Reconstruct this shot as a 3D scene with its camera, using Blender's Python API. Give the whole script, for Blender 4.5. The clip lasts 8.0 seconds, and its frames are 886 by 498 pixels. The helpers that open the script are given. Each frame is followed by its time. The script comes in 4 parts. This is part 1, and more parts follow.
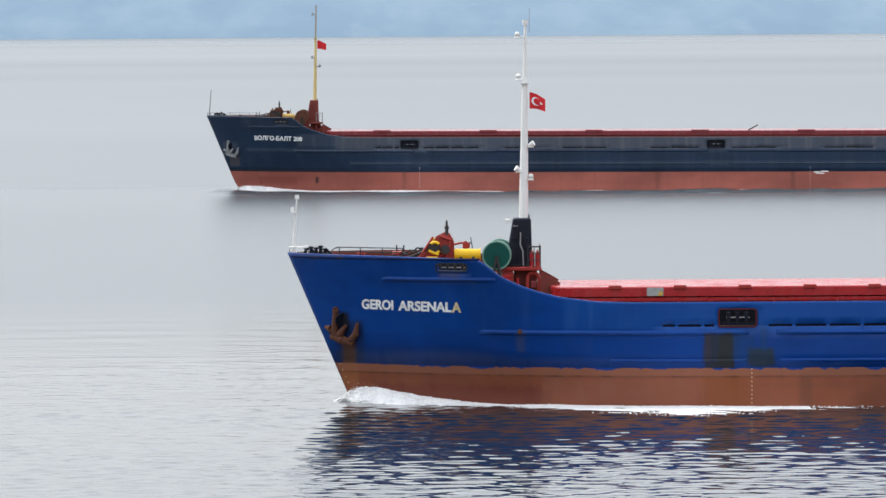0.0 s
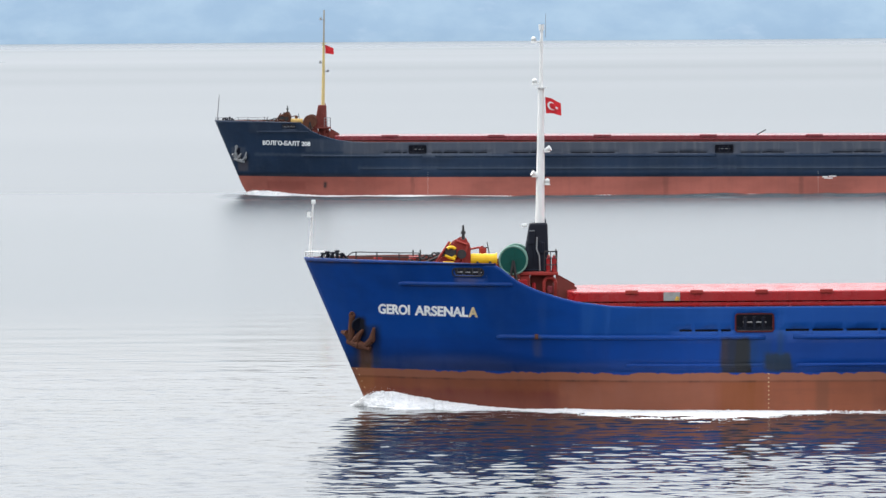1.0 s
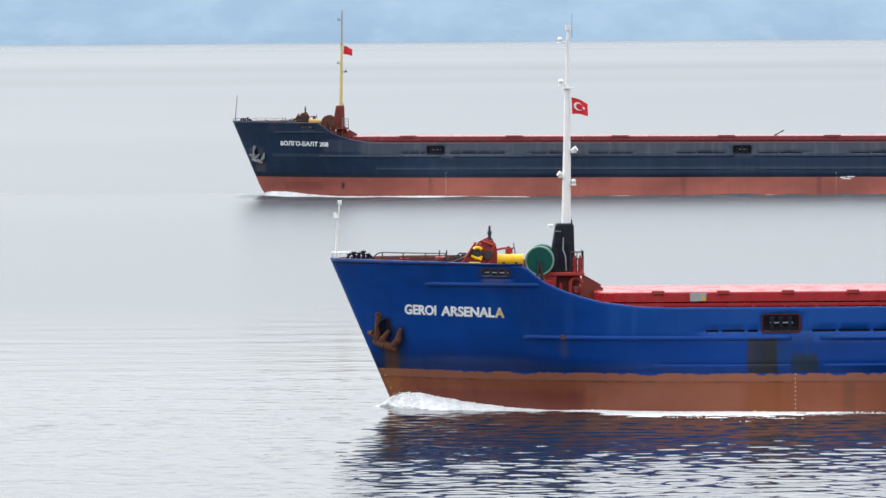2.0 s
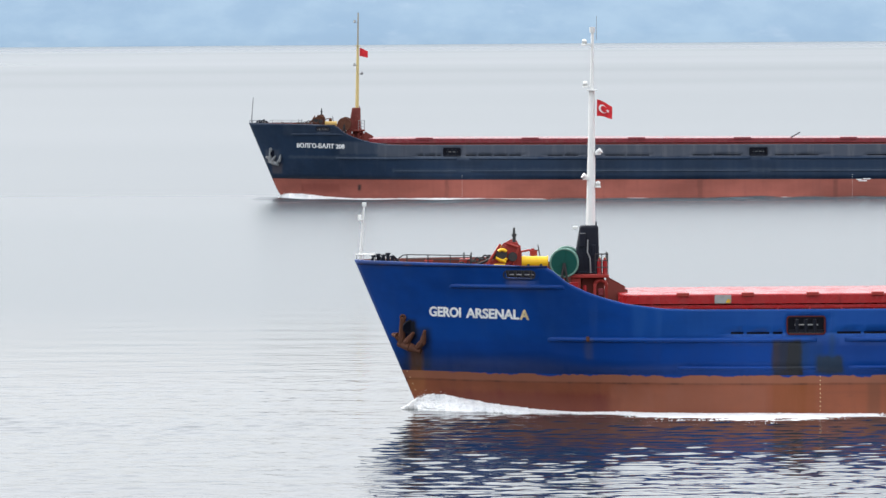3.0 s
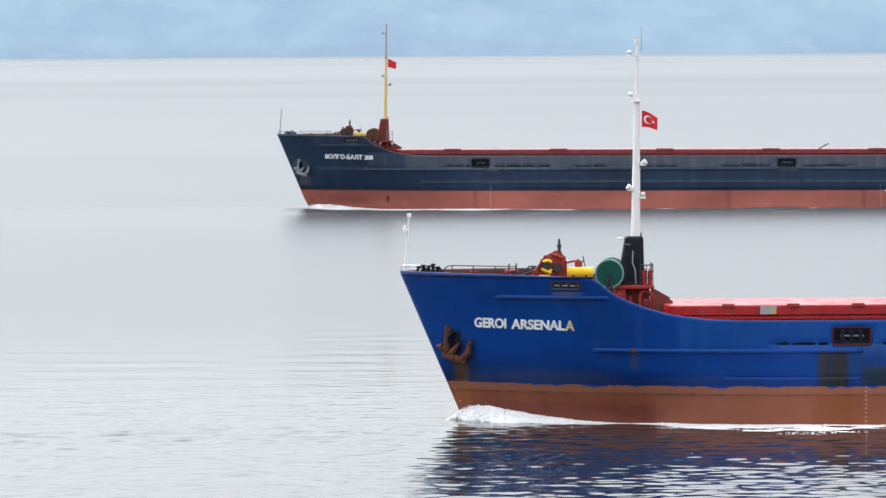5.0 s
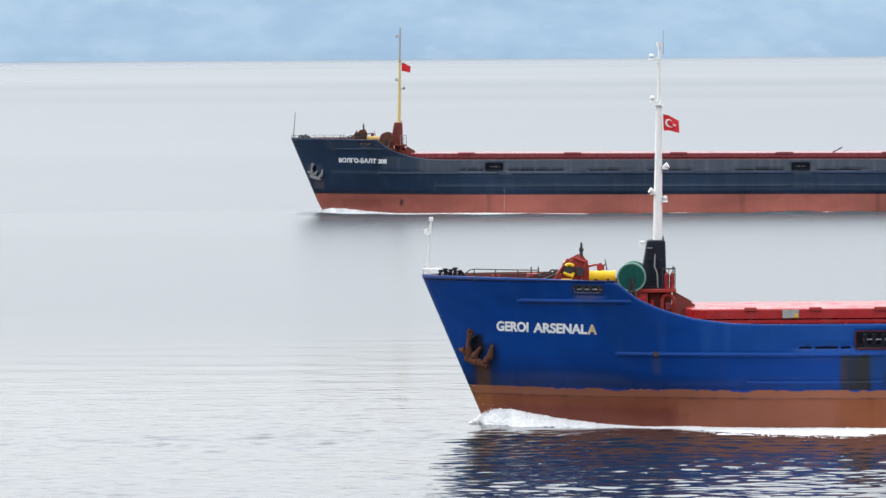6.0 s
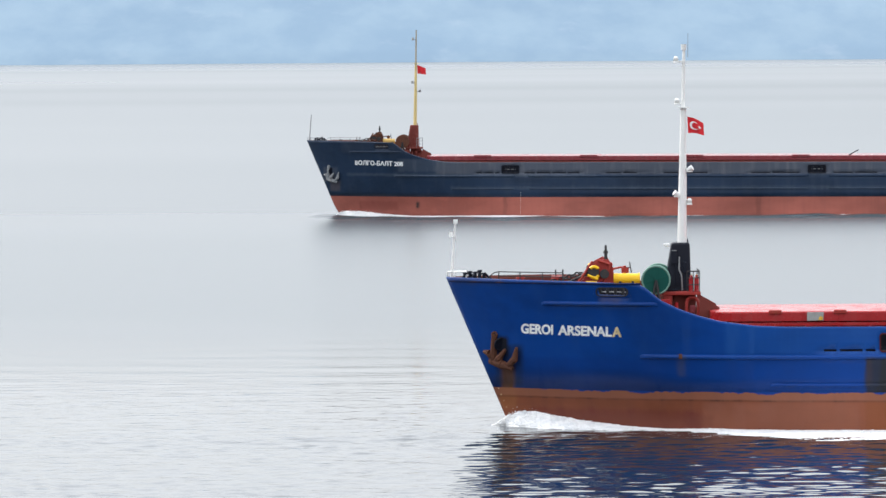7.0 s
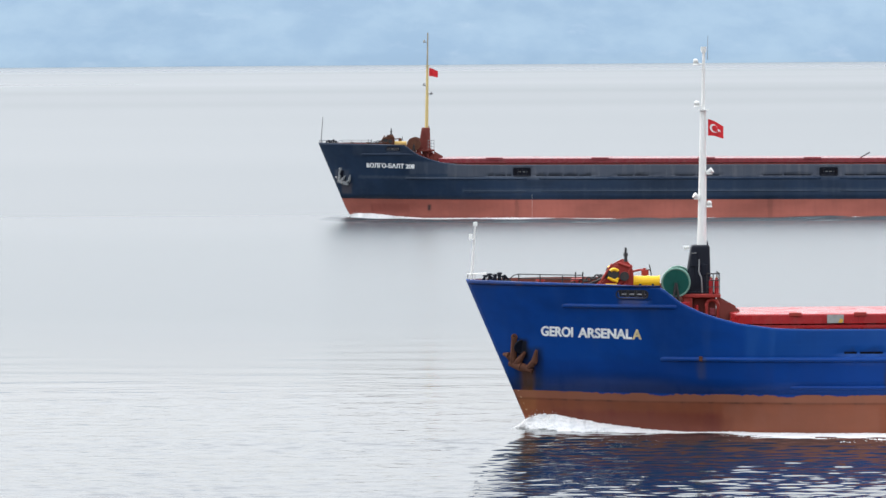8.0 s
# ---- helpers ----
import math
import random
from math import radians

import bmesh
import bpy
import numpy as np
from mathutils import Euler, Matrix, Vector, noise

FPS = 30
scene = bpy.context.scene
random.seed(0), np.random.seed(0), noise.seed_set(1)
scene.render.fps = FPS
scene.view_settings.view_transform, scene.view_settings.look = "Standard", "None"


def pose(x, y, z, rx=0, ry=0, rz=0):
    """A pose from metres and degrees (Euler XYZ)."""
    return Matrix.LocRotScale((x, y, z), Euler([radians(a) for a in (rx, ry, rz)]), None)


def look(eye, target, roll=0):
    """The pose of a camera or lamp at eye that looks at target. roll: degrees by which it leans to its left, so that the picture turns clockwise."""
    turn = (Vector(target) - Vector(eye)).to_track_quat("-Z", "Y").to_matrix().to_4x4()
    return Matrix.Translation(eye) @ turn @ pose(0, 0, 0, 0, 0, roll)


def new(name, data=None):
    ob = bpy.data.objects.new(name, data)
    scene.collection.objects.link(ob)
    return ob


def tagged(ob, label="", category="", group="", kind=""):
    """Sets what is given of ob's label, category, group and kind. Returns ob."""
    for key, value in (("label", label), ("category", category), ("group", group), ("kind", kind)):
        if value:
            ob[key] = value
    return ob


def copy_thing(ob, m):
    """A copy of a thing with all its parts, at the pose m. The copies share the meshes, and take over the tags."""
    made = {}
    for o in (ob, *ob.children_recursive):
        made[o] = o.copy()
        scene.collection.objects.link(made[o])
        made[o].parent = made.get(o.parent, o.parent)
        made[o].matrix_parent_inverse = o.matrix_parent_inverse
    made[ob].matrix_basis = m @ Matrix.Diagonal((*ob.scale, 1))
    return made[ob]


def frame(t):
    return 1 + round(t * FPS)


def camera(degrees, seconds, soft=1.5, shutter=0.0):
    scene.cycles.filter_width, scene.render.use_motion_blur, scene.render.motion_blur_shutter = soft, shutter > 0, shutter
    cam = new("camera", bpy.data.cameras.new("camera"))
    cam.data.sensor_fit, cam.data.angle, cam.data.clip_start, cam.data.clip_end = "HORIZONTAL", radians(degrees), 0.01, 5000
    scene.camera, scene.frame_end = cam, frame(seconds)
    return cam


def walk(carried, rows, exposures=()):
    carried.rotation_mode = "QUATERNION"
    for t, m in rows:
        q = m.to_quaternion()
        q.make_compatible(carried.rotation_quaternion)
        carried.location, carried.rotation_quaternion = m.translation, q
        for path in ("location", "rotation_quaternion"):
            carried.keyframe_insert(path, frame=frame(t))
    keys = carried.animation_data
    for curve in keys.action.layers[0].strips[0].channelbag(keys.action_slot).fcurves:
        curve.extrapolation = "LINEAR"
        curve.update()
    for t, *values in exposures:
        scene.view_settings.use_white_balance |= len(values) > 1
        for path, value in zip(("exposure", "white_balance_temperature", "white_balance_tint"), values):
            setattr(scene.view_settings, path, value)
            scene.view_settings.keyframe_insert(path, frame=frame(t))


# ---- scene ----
# ---- camera and its way: a lookout's post on a vessel that overtakes both ships ----
cam = camera(8.541, 8.0, soft=1.5, shutter=0.0)
EYE_Z, EYE_SPEED, ROLL = 18.56, 6.4, -0.4
AIM = [(0, -0.1269, -2.2866), (0.5, -0.1499, -2.2699), (1, -0.1457, -2.2394), (1.5, -0.1127, -2.2337),
       (3, -0.0104, -2.2114), (3.5, 0.0, -2.1615), (4, 0.027, -2.1364), (4.5, 0.054, -2.1197),
       (6, 0.1038, -2.0654), (6.5, 0.1415, -2.0474), (7, 0.1622, -2.0392), (7.5, 0.1705, -2.028), (8, 0.1765, -2.0142)]


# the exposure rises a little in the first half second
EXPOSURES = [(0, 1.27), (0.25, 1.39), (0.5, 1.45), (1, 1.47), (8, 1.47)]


def aim(t, yaw, pitch):
    eye = Vector((-EYE_SPEED * (t - 3.5), 0, EYE_Z))
    a, b = radians(yaw), radians(pitch)
    way = Vector((-math.sin(a) * math.cos(b), math.cos(a) * math.cos(b), math.sin(b)))
    return look(eye, eye + way * 300, ROLL)


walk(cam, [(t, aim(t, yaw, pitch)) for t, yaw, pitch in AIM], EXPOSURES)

# ---- light: bright thin overcast ----
SUN_UP, SUN_AZ = 54, 310          # azimuth: degrees clockwise from +y, where the light comes from
world = bpy.data.worlds.new("overcast")
scene.world = world
world.use_nodes = True
wn, wl = world.node_tree.nodes, world.node_tree.links
sky = wn.new("ShaderNodeTexSky")
sky.sky_type = "NISHITA"
sky.sun_disc = False
sky.sun_elevation, sky.sun_rotation = radians(SUN_UP), radians(SUN_AZ)
sky.air_density, sky.dust_density, sky.ozone_density = 1.0, 4.5, 1.0
cloud = wn.new("ShaderNodeHueSaturation")
cloud.inputs["Saturation"].default_value = 0.26
cloud.inputs["Value"].default_value = 1.0
wl.new(sky.outputs["Color"], cloud.inputs["Color"])
layer = wn.new("ShaderNodeMix")         # an even layer of thin cloud over the clear sky
layer.data_type = "RGBA"
layer.inputs[0].default_value = 0.65
thick = wn.new("ShaderNodeMapRange")      # an overcast sky is brighter overhead than low down
thick.inputs["From Min"].default_value, thick.inputs["From Max"].default_value = 0.0, 0.36
thick.inputs["To Min"].default_value, thick.inputs["To Max"].default_value = 0.62, 1.62
height = wn.new("ShaderNodeSeparateXYZ")
wl.new(wn.new("ShaderNodeTexCoord").outputs["Generated"], height.inputs[0])
wl.new(height.outputs["Z"], thick.inputs["Value"])
veil = wn.new("ShaderNodeVectorMath")
veil.operation = "SCALE"
veil.inputs[0].default_value = (2.92, 3.1, 3.32)
wl.new(thick.outputs["Result"], veil.inputs["Scale"])
wl.new(veil.outputs["Vector"], layer.inputs[7])
wl.new(cloud.outputs["Color"], layer.inputs[6])
wl.new(layer.outputs[2], wn["Background"].inputs["Color"])
wn["Background"].inputs["Strength"].default_value = 0.15
sun = new("sun", bpy.data.lights.new("sun", "SUN"))
sun.data.energy, sun.data.angle, sun.data.color = 0.7, radians(25), (1.0, 0.96, 0.9)
a, e = radians(SUN_AZ), radians(SUN_UP)
sun.matrix_world = look((math.sin(a) * math.cos(e) * 100, math.cos(a) * math.cos(e) * 100, math.sin(e) * 100), (0, 0, 0))

# ---- materials ----


class Mat:
    """A node material with short-hands."""

    def __init__(self, name):
        self.mat = bpy.data.materials.new(name)
        self.mat.use_nodes = True
        self.tree = self.mat.node_tree
        self.bsdf = self.tree.nodes["Principled BSDF"]
        self.out = self.tree.nodes["Material Output"]

    def node(self, kind, **values):
        n = self.tree.nodes.new(kind)
        for key, value in values.items():
            n.inputs[key.replace("_", " ")].default_value = value
        return n

    def link(self, a, b):
        self.tree.links.new(a, b)

    def coords(self, scale=(1, 1, 1), world_space=False):
        src = self.node("ShaderNodeNewGeometry").outputs["Position"] if world_space else self.node("ShaderNodeTexCoord").outputs["Object"]
        m = self.node("ShaderNodeMapping")
        m.inputs["Scale"].default_value = scale
        self.link(src, m.inputs["Vector"])
        return m.outputs["Vector"]

    def noise(self, scale, detail=4, stretch=(1, 1, 1), rough=0.55, world_space=False):
        n = self.node("ShaderNodeTexNoise", Scale=scale, Detail=detail, Roughness=rough)
        self.link(self.coords(stretch, world_space), n.inputs["Vector"])
        return n.outputs["Fac"]

    def ramp(self, fac, lo, hi, flip=False):
        r = self.node("ShaderNodeMapRange")
        r.interpolation_type = "SMOOTHSTEP"
        r.inputs["From Min"].default_value, r.inputs["From Max"].default_value = lo, hi
        r.inputs["To Min"].default_value, r.inputs["To Max"].default_value = (1, 0) if flip else (0, 1)
        self.link(fac, r.inputs["Value"])
        return r.outputs["Result"]

    def math(self, op, a, b):
        n = self.node("ShaderNodeMath")
        n.operation = op
        for i, v in enumerate((a, b)):
            if isinstance(v, (int, float)):
                n.inputs[i].default_value = v
            else:
                self.link(v, n.inputs[i])
        return n.outputs[0]

    def mix(self, fac, a, b):
        n = self.node("ShaderNodeMix")
        n.data_type = "RGBA"
        for i, v in ((0, fac), (6, a), (7, b)):
            if isinstance(v, (int, float)):
                n.inputs[i].default_value = v
            elif isinstance(v, tuple):
                n.inputs[i].default_value = (*v, 1)
            else:
                self.link(v, n.inputs[i])
        return n.outputs[2]

    def box(self, x0, x1, z0, z1, soft=0.15, wobble=None):
        """1 inside an upright rectangle of the object's x and z, with soft and ragged edges."""
        sep = self.node("ShaderNodeSeparateXYZ")
        self.link(self.node("ShaderNodeTexCoord").outputs["Object"], sep.inputs[0])
        x, z = sep.outputs["X"], sep.outputs["Z"]
        if wobble is not None:
            w = self.math("MULTIPLY", self.math("SUBTRACT", wobble, 0.5), 0.28)
            x, z = self.math("ADD", x, w), self.math("ADD", z, w)
        r = self.math("MULTIPLY", self.ramp(x, x0 - soft, x0 + soft), self.ramp(x, x1 - soft, x1 + soft, True))
        return self.math("MULTIPLY", r, self.math("MULTIPLY", self.ramp(z, z0 - soft, z0 + soft), self.ramp(z, z1 - soft, z1 + soft, True)))

    def bump(self, height, strength, distance=0.02):
        b = self.node("ShaderNodeBump", Strength=strength, Distance=distance)
        self.link(height, b.inputs["Height"])
        self.link(b.outputs["Normal"], self.bsdf.inputs["Normal"])

    def done(self, color, rough=0.5, metal=0.0, spec=0.5):
        for key, v in (("Base Color", color), ("Roughness", rough)):
            if isinstance(v, tuple):
                v = (*v, 1)
            if isinstance(v, (int, float, tuple)):
                self.bsdf.inputs[key].default_value = v
            else:
                self.link(v, self.bsdf.inputs[key])
        self.bsdf.inputs["Metallic"].default_value = metal
        self.bsdf.inputs["Specular IOR Level"].default_value = spec
        return self.mat


def paint(name, color, worn, rough=0.45, amount=0.35, scale=1.2, streak=True, spec=0.3):
    """Ship's paint: patchy, streaked downwards, with worn or rusty spots."""
    m = Mat(name)
    patch = m.ramp(m.noise(scale, 6), 0.42, 0.72)
    runs = m.ramp(m.noise(2.4, 5, (1, 1, 0.12) if streak else (1, 1, 1)), 0.5, 0.8)
    c = m.mix(m.math("MULTIPLY", patch, amount), color, tuple(v * 0.72 + 0.01 for v in color))
    c = m.mix(m.math("MULTIPLY", runs, amount), c, worn)
    m.bump(m.noise(1.1, 3), 0.25, 0.03)
    return m.done(c, m.math("ADD", m.math("MULTIPLY", patch, 0.2), rough), spec=spec)


RUST = (0.1, 0.038, 0.022)


def hull_paint(name, color, dirt, stains=(), bands=(), dust=0.25, touch_up=None):
    """Topside paint with plate seams, dirt runs and stains of their own shape. stains: (x0, x1, z0, z1, colour, strength)."""
    m = Mat(name)
    big = m.noise(0.35, 5, (0.5, 1, 1))
    runs = m.ramp(m.noise(1.7, 6, (1, 1, 0.1)), 0.46, 0.78)
    fine = m.noise(5, 4, (0.4, 1, 1))
    c = m.mix(m.ramp(big, 0.35, 0.7), color, tuple(v * 0.7 for v in color))
    scuff = m.ramp(m.noise(1.0, 6, (0.12, 1, 3.2), 0.65), 0.5, 0.74)
    c = m.mix(m.math("MULTIPLY", scuff, dust), c, tuple(0.5 * (u + v) for u, v in zip(color, dirt)))
    c = m.mix(m.math("MULTIPLY", runs, dust), c, dirt)
    c = m.mix(m.math("MULTIPLY", m.ramp(fine, 0.55, 0.8), dust * 0.7), c, dirt)
    wob = m.noise(2.2, 4, (1, 1, 0.5))
    for x0, x1, z0, z1, hue, strength in (*bands, *stains):
        mask = m.math("MULTIPLY", m.box(x0, x1, z0, z1, 0.16, wob), m.math("ADD", m.math("MULTIPLY", runs, 0.5), 0.6))
        c = m.mix(m.math("MINIMUM", m.math("MULTIPLY", mask, strength), 1.0), c, hue)
    if touch_up:
        hue, z0, pale, seam = touch_up
        c = m.mix(m.math("MULTIPLY", m.box(-10, 200, 1.5, 3, 0.05, m.noise(0.8, 2)), 0.5), c, pale)
        c = m.mix(m.math("MULTIPLY", m.box(-10, 200, 1.44, 1.53, 0.03), m.math("ADD", m.math("MULTIPLY", runs, 0.5), 0.35)), c, seam)
        split = m.node("ShaderNodeSeparateXYZ")
        m.link(m.node("ShaderNodeTexCoord").outputs["Object"], split.inputs[0])
        crest = m.math("ADD", m.math("MULTIPLY", m.ramp(m.noise(0.7, 4, (1, 0.01, 0.01)), 0.36, 0.56), 0.13),
                       m.math("MULTIPLY", m.noise(5.0, 3, (1, 0.01, 0.3)), 0.1))
        line = m.math("SUBTRACT", m.math("SUBTRACT", split.outputs["Z"], z0), crest)
        daub = m.math("MULTIPLY", m.ramp(line, 0.0, 0.05), m.ramp(split.outputs["X"], 4.2, 5.2))
        c = m.mix(daub, c, hue)
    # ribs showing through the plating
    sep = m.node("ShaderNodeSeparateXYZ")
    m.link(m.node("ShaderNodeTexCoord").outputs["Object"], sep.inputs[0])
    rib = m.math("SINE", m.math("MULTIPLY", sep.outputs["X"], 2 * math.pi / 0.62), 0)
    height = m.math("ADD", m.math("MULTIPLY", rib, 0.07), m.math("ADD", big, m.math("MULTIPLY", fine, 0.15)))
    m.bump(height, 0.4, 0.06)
    return m.done(c, m.math("ADD", m.math("MULTIPLY", runs, 0.25), 0.42), spec=0.22)


def flat(name, color, rough=0.5, metal=0.0):
    m = Mat(name)
    c = m.mix(m.ramp(m.noise(3.0, 4), 0.4, 0.7), color, tuple(v * 0.75 for v in color))
    return m.done(c, rough, metal)


# ---- mesh helpers ----


def part(name, bm, material, parent, label="", smooth=False):
    me = bpy.data.meshes.new(name)
    bmesh.ops.recalc_face_normals(bm, faces=bm.faces[:])
    bm.to_mesh(me)
    bm.free()
    if smooth:
        for p in me.polygons:
            p.use_smooth = True
    me.materials.append(material)
    ob = new(name, me)
    ob.parent = parent
    return tagged(ob, label) if label else ob


def thing(name, label, category, at=(0, 0, 0), group="", kind=""):
    ob = new(name)
    ob.location = at
    return tagged(ob, label, category, group, kind)


def add_box(bm, x0, x1, y0, y1, z0, z1, bevel=0.0, taper=(1, 1)):
    """A box; taper shrinks the top about its middle in x and y."""
    r = bmesh.ops.create_cube(bm, size=1.0)
    cx, cy = (x0 + x1) / 2, (y0 + y1) / 2
    for v in r["verts"]:
        kx, ky = taper if v.co.z > 0 else (1, 1)
        v.co = (cx + v.co.x * (x1 - x0) * kx, cy + v.co.y * (y1 - y0) * ky, (z0 + z1) / 2 + v.co.z * (z1 - z0))
    if bevel:
        edges = list({e for v in r["verts"] for e in v.link_edges})
        bmesh.ops.bevel(bm, geom=edges, offset=bevel, segments=2, affect="EDGES", profile=0.5)
    return bm


def add_rod(bm, p, q, r0, r1=None, seg=10):
    """A rod from p to q, tapered from r0 to r1."""
    p, q = Vector(p), Vector(q)
    d = q - p
    m = Matrix.Translation((p + q) / 2) @ d.to_track_quat("Z", "Y").to_matrix().to_4x4()
    bmesh.ops.create_cone(bm, cap_ends=True, segments=seg, radius1=r0, radius2=r0 if r1 is None else r1, depth=d.length, matrix=m)
    return bm


def add_tube(bm, points, r, seg=8):
    """One bent bar swept along the points."""
    pts = [Vector(p) for p in points]
    rows = []
    for i, p in enumerate(pts):
        d = (pts[min(i + 1, len(pts) - 1)] - pts[max(i - 1, 0)]).normalized()
        side = d.orthogonal().normalized() if abs(d.z) > 0.9 else d.cross(Vector((0, 0, 1))).normalized()
        up = side.cross(d)
        rows.append([bm.verts.new(p + r * (math.cos(t) * side + math.sin(t) * up)) for t in (2 * math.pi * j / seg for j in range(seg))])
    for A, C in zip(rows, rows[1:]):
        for j in range(seg):
            bm.faces.new((A[j], C[j], C[(j + 1) % seg], A[(j + 1) % seg]))
    bm.faces.new(rows[0]), bm.faces.new(rows[-1])
    return bm


def add_ring(bm, m, R, r, n=24, k=8, arc=2 * math.pi):
    """A torus, or a stretch of one, about the z axis of m."""
    rows = []
    closed = arc > 6.28
    for i in range(n if closed else n + 1):
        a = arc * i / n
        rows.append([bm.verts.new(m @ Vector(((R + r * math.cos(b)) * math.cos(a), (R + r * math.cos(b)) * math.sin(a), r * math.sin(b))))
                     for b in (2 * math.pi * j / k for j in range(k))])
    for i in range(n):
        A, B = rows[i], rows[(i + 1) % len(rows)]
        for j in range(k):
            bm.faces.new((A[j], B[j], B[(j + 1) % k], A[(j + 1) % k]))
    return bm


def B():
    return bmesh.new()

# ---- the hull's lines; x runs aft from the stem head, y away from the viewer, z up from the laden line of the blue ship ----
SHEER = [(0, 7.17), (5, 7.1), (9.1, 7.0), (9.55, 6.6), (10.08, 6.2), (10.97, 5.78), (11.88, 5.48), (12.83, 5.24), (14.5, 5.03), (16, 4.99), (120, 4.99)]
LENGTH, HALF, FOREDECK, MAINDECK = 112.0, 6.6, 6.3, 3.78


def sheer(x):
    return float(np.interp(x, [p[0] for p in SHEER], [p[1] for p in SHEER]))


def stem(z):
    return (7.12 - z) * 0.42 + (0.15 * (0.6 - z) ** 2 if z < 0.6 else 0)


def breadth(x, z):
    k = min(max((7.12 - z) / 7.12, 0), 1.2)
    u = (x - stem(z)) / (17 + 5 * k)
    if u <= 0:
        return 0.0
    return HALF * (1 - (1 - min(u, 1)) ** 2.2) ** (0.86 + 0.16 * k)


ROWS = [-1.8, -1.0, -0.4, 0.0, 0.5, 1.0, 1.38, 1.9, 2.6, 3.2, 3.83, 3.94, 4.3, 4.64, 4.89, 4.99]
SLOTS = [(17.64, 18.22), (18.38, 19.44), (19.59, 20.04), (22.6, 23.7), (23.85, 25.3), (25.45, 26.9), (27.05, 28.3),
         (31.0, 32.6), (32.8, 34.2), (37.0, 39.0), (39.2, 41.5), (46.0, 48.0), (48.2, 51.0), (54.5, 56.5), (56.7, 59.0), (64, 66), (66.2, 69)]
PORTS = [(20.28, 22.02), (51.9, 53.7), (83.5, 85.2)]
OVAL = (7.04, 8.54)


def row_z(zr, x):
    return zr if zr <= 1.9 else 1.9 + (zr - 1.9) * (sheer(x) - 1.9) / 3.09


def stations():
    xs = {0.0, LENGTH, *OVAL}
    for a, b in SLOTS + PORTS:
        xs |= {a, b}
    xs |= {round(v, 3) for v in np.concatenate([np.linspace(0, 1.5, 9), np.linspace(1.5, 16, 44), np.linspace(16, 30, 15), np.linspace(30, LENGTH, 28)])}
    xs = sorted(xs)
    return [x for i, x in enumerate(xs) if i == 0 or x - xs[i - 1] > 0.02]


def hull_side(bm, r0, r1, holes):
    """Shell plating on both sides between two rows of the lines."""
    xs = stations()
    for s in (-1, 1):
        grid = []
        for x in xs:
            col = []
            for zr in ROWS[r0:r1 + 1]:
                z = row_z(zr, x)
                # stations close to the stem are drawn in towards the raked stem line
                xx = stem(z) + (x / 16) * (16 - stem(z)) if x < 16 else x
                z = row_z(zr, xx) if xx > 9 else z
                col.append(bm.verts.new((xx, s * breadth(xx, z), z)))
            grid.append(col)
        for i in range(len(xs) - 1):
            mid = (xs[i] + xs[i + 1]) / 2
            for j in range(r1 - r0):
                zr = ROWS[r0 + j]
                if holes:
                    if zr == 3.83 and any(a < mid < b for a, b in SLOTS):
                        continue
                    if zr in (3.83, 3.94, 4.3) and any(a < mid < b for a, b in PORTS):
                        continue
                    if zr == 4.64 and OVAL[0] < mid < OVAL[1]:
                        continue
                bm.faces.new((grid[i][j], grid[i + 1][j], grid[i + 1][j + 1], grid[i][j + 1]))
    bmesh.ops.remove_doubles(bm, verts=bm.verts[:], dist=0.002)
    return bm


def strake(bm, x0, x1, z, r=0.09, side=-1, n=40):
    """A half-round rubbing bar welded to the shell."""
    rows = []
    k = 7
    for i in range(n + 1):
        x = x0 + (x1 - x0) * i / n
        y = side * breadth(x, z)
        f = min(1, 4 * min(i, n - i) / n * (x1 - x0) / 2 + 0.15)
        rows.append([bm.verts.new((x, y + side * f * r * 1.1 * math.sin(math.pi * j / (k - 1)) - side * 0.01, z + r * math.cos(math.pi * j / (k - 1)))) for j in range(k)])
    for A, C in zip(rows, rows[1:]):
        for j in range(k - 1):
            bm.faces.new((A[j], C[j], C[j + 1], A[j + 1]))
    bm.faces.new(rows[0])
    bm.faces.new(rows[-1])
    return bm


def deck_sheet(bm, x0, x1, z, inset=0.12, t=0.06, n=30):
    for zz in (z, z - t):
        rows = []
        for i in range(n + 1):
            x = x0 + (x1 - x0) * i / n
            b = max(breadth(x, z) - inset, 0.02)
            rows.append((bm.verts.new((x, -b, zz)), bm.verts.new((x, b, zz))))
        for A, C in zip(rows, rows[1:]):
            bm.faces.new((A[0], C[0], C[1], A[1]))
    return bm


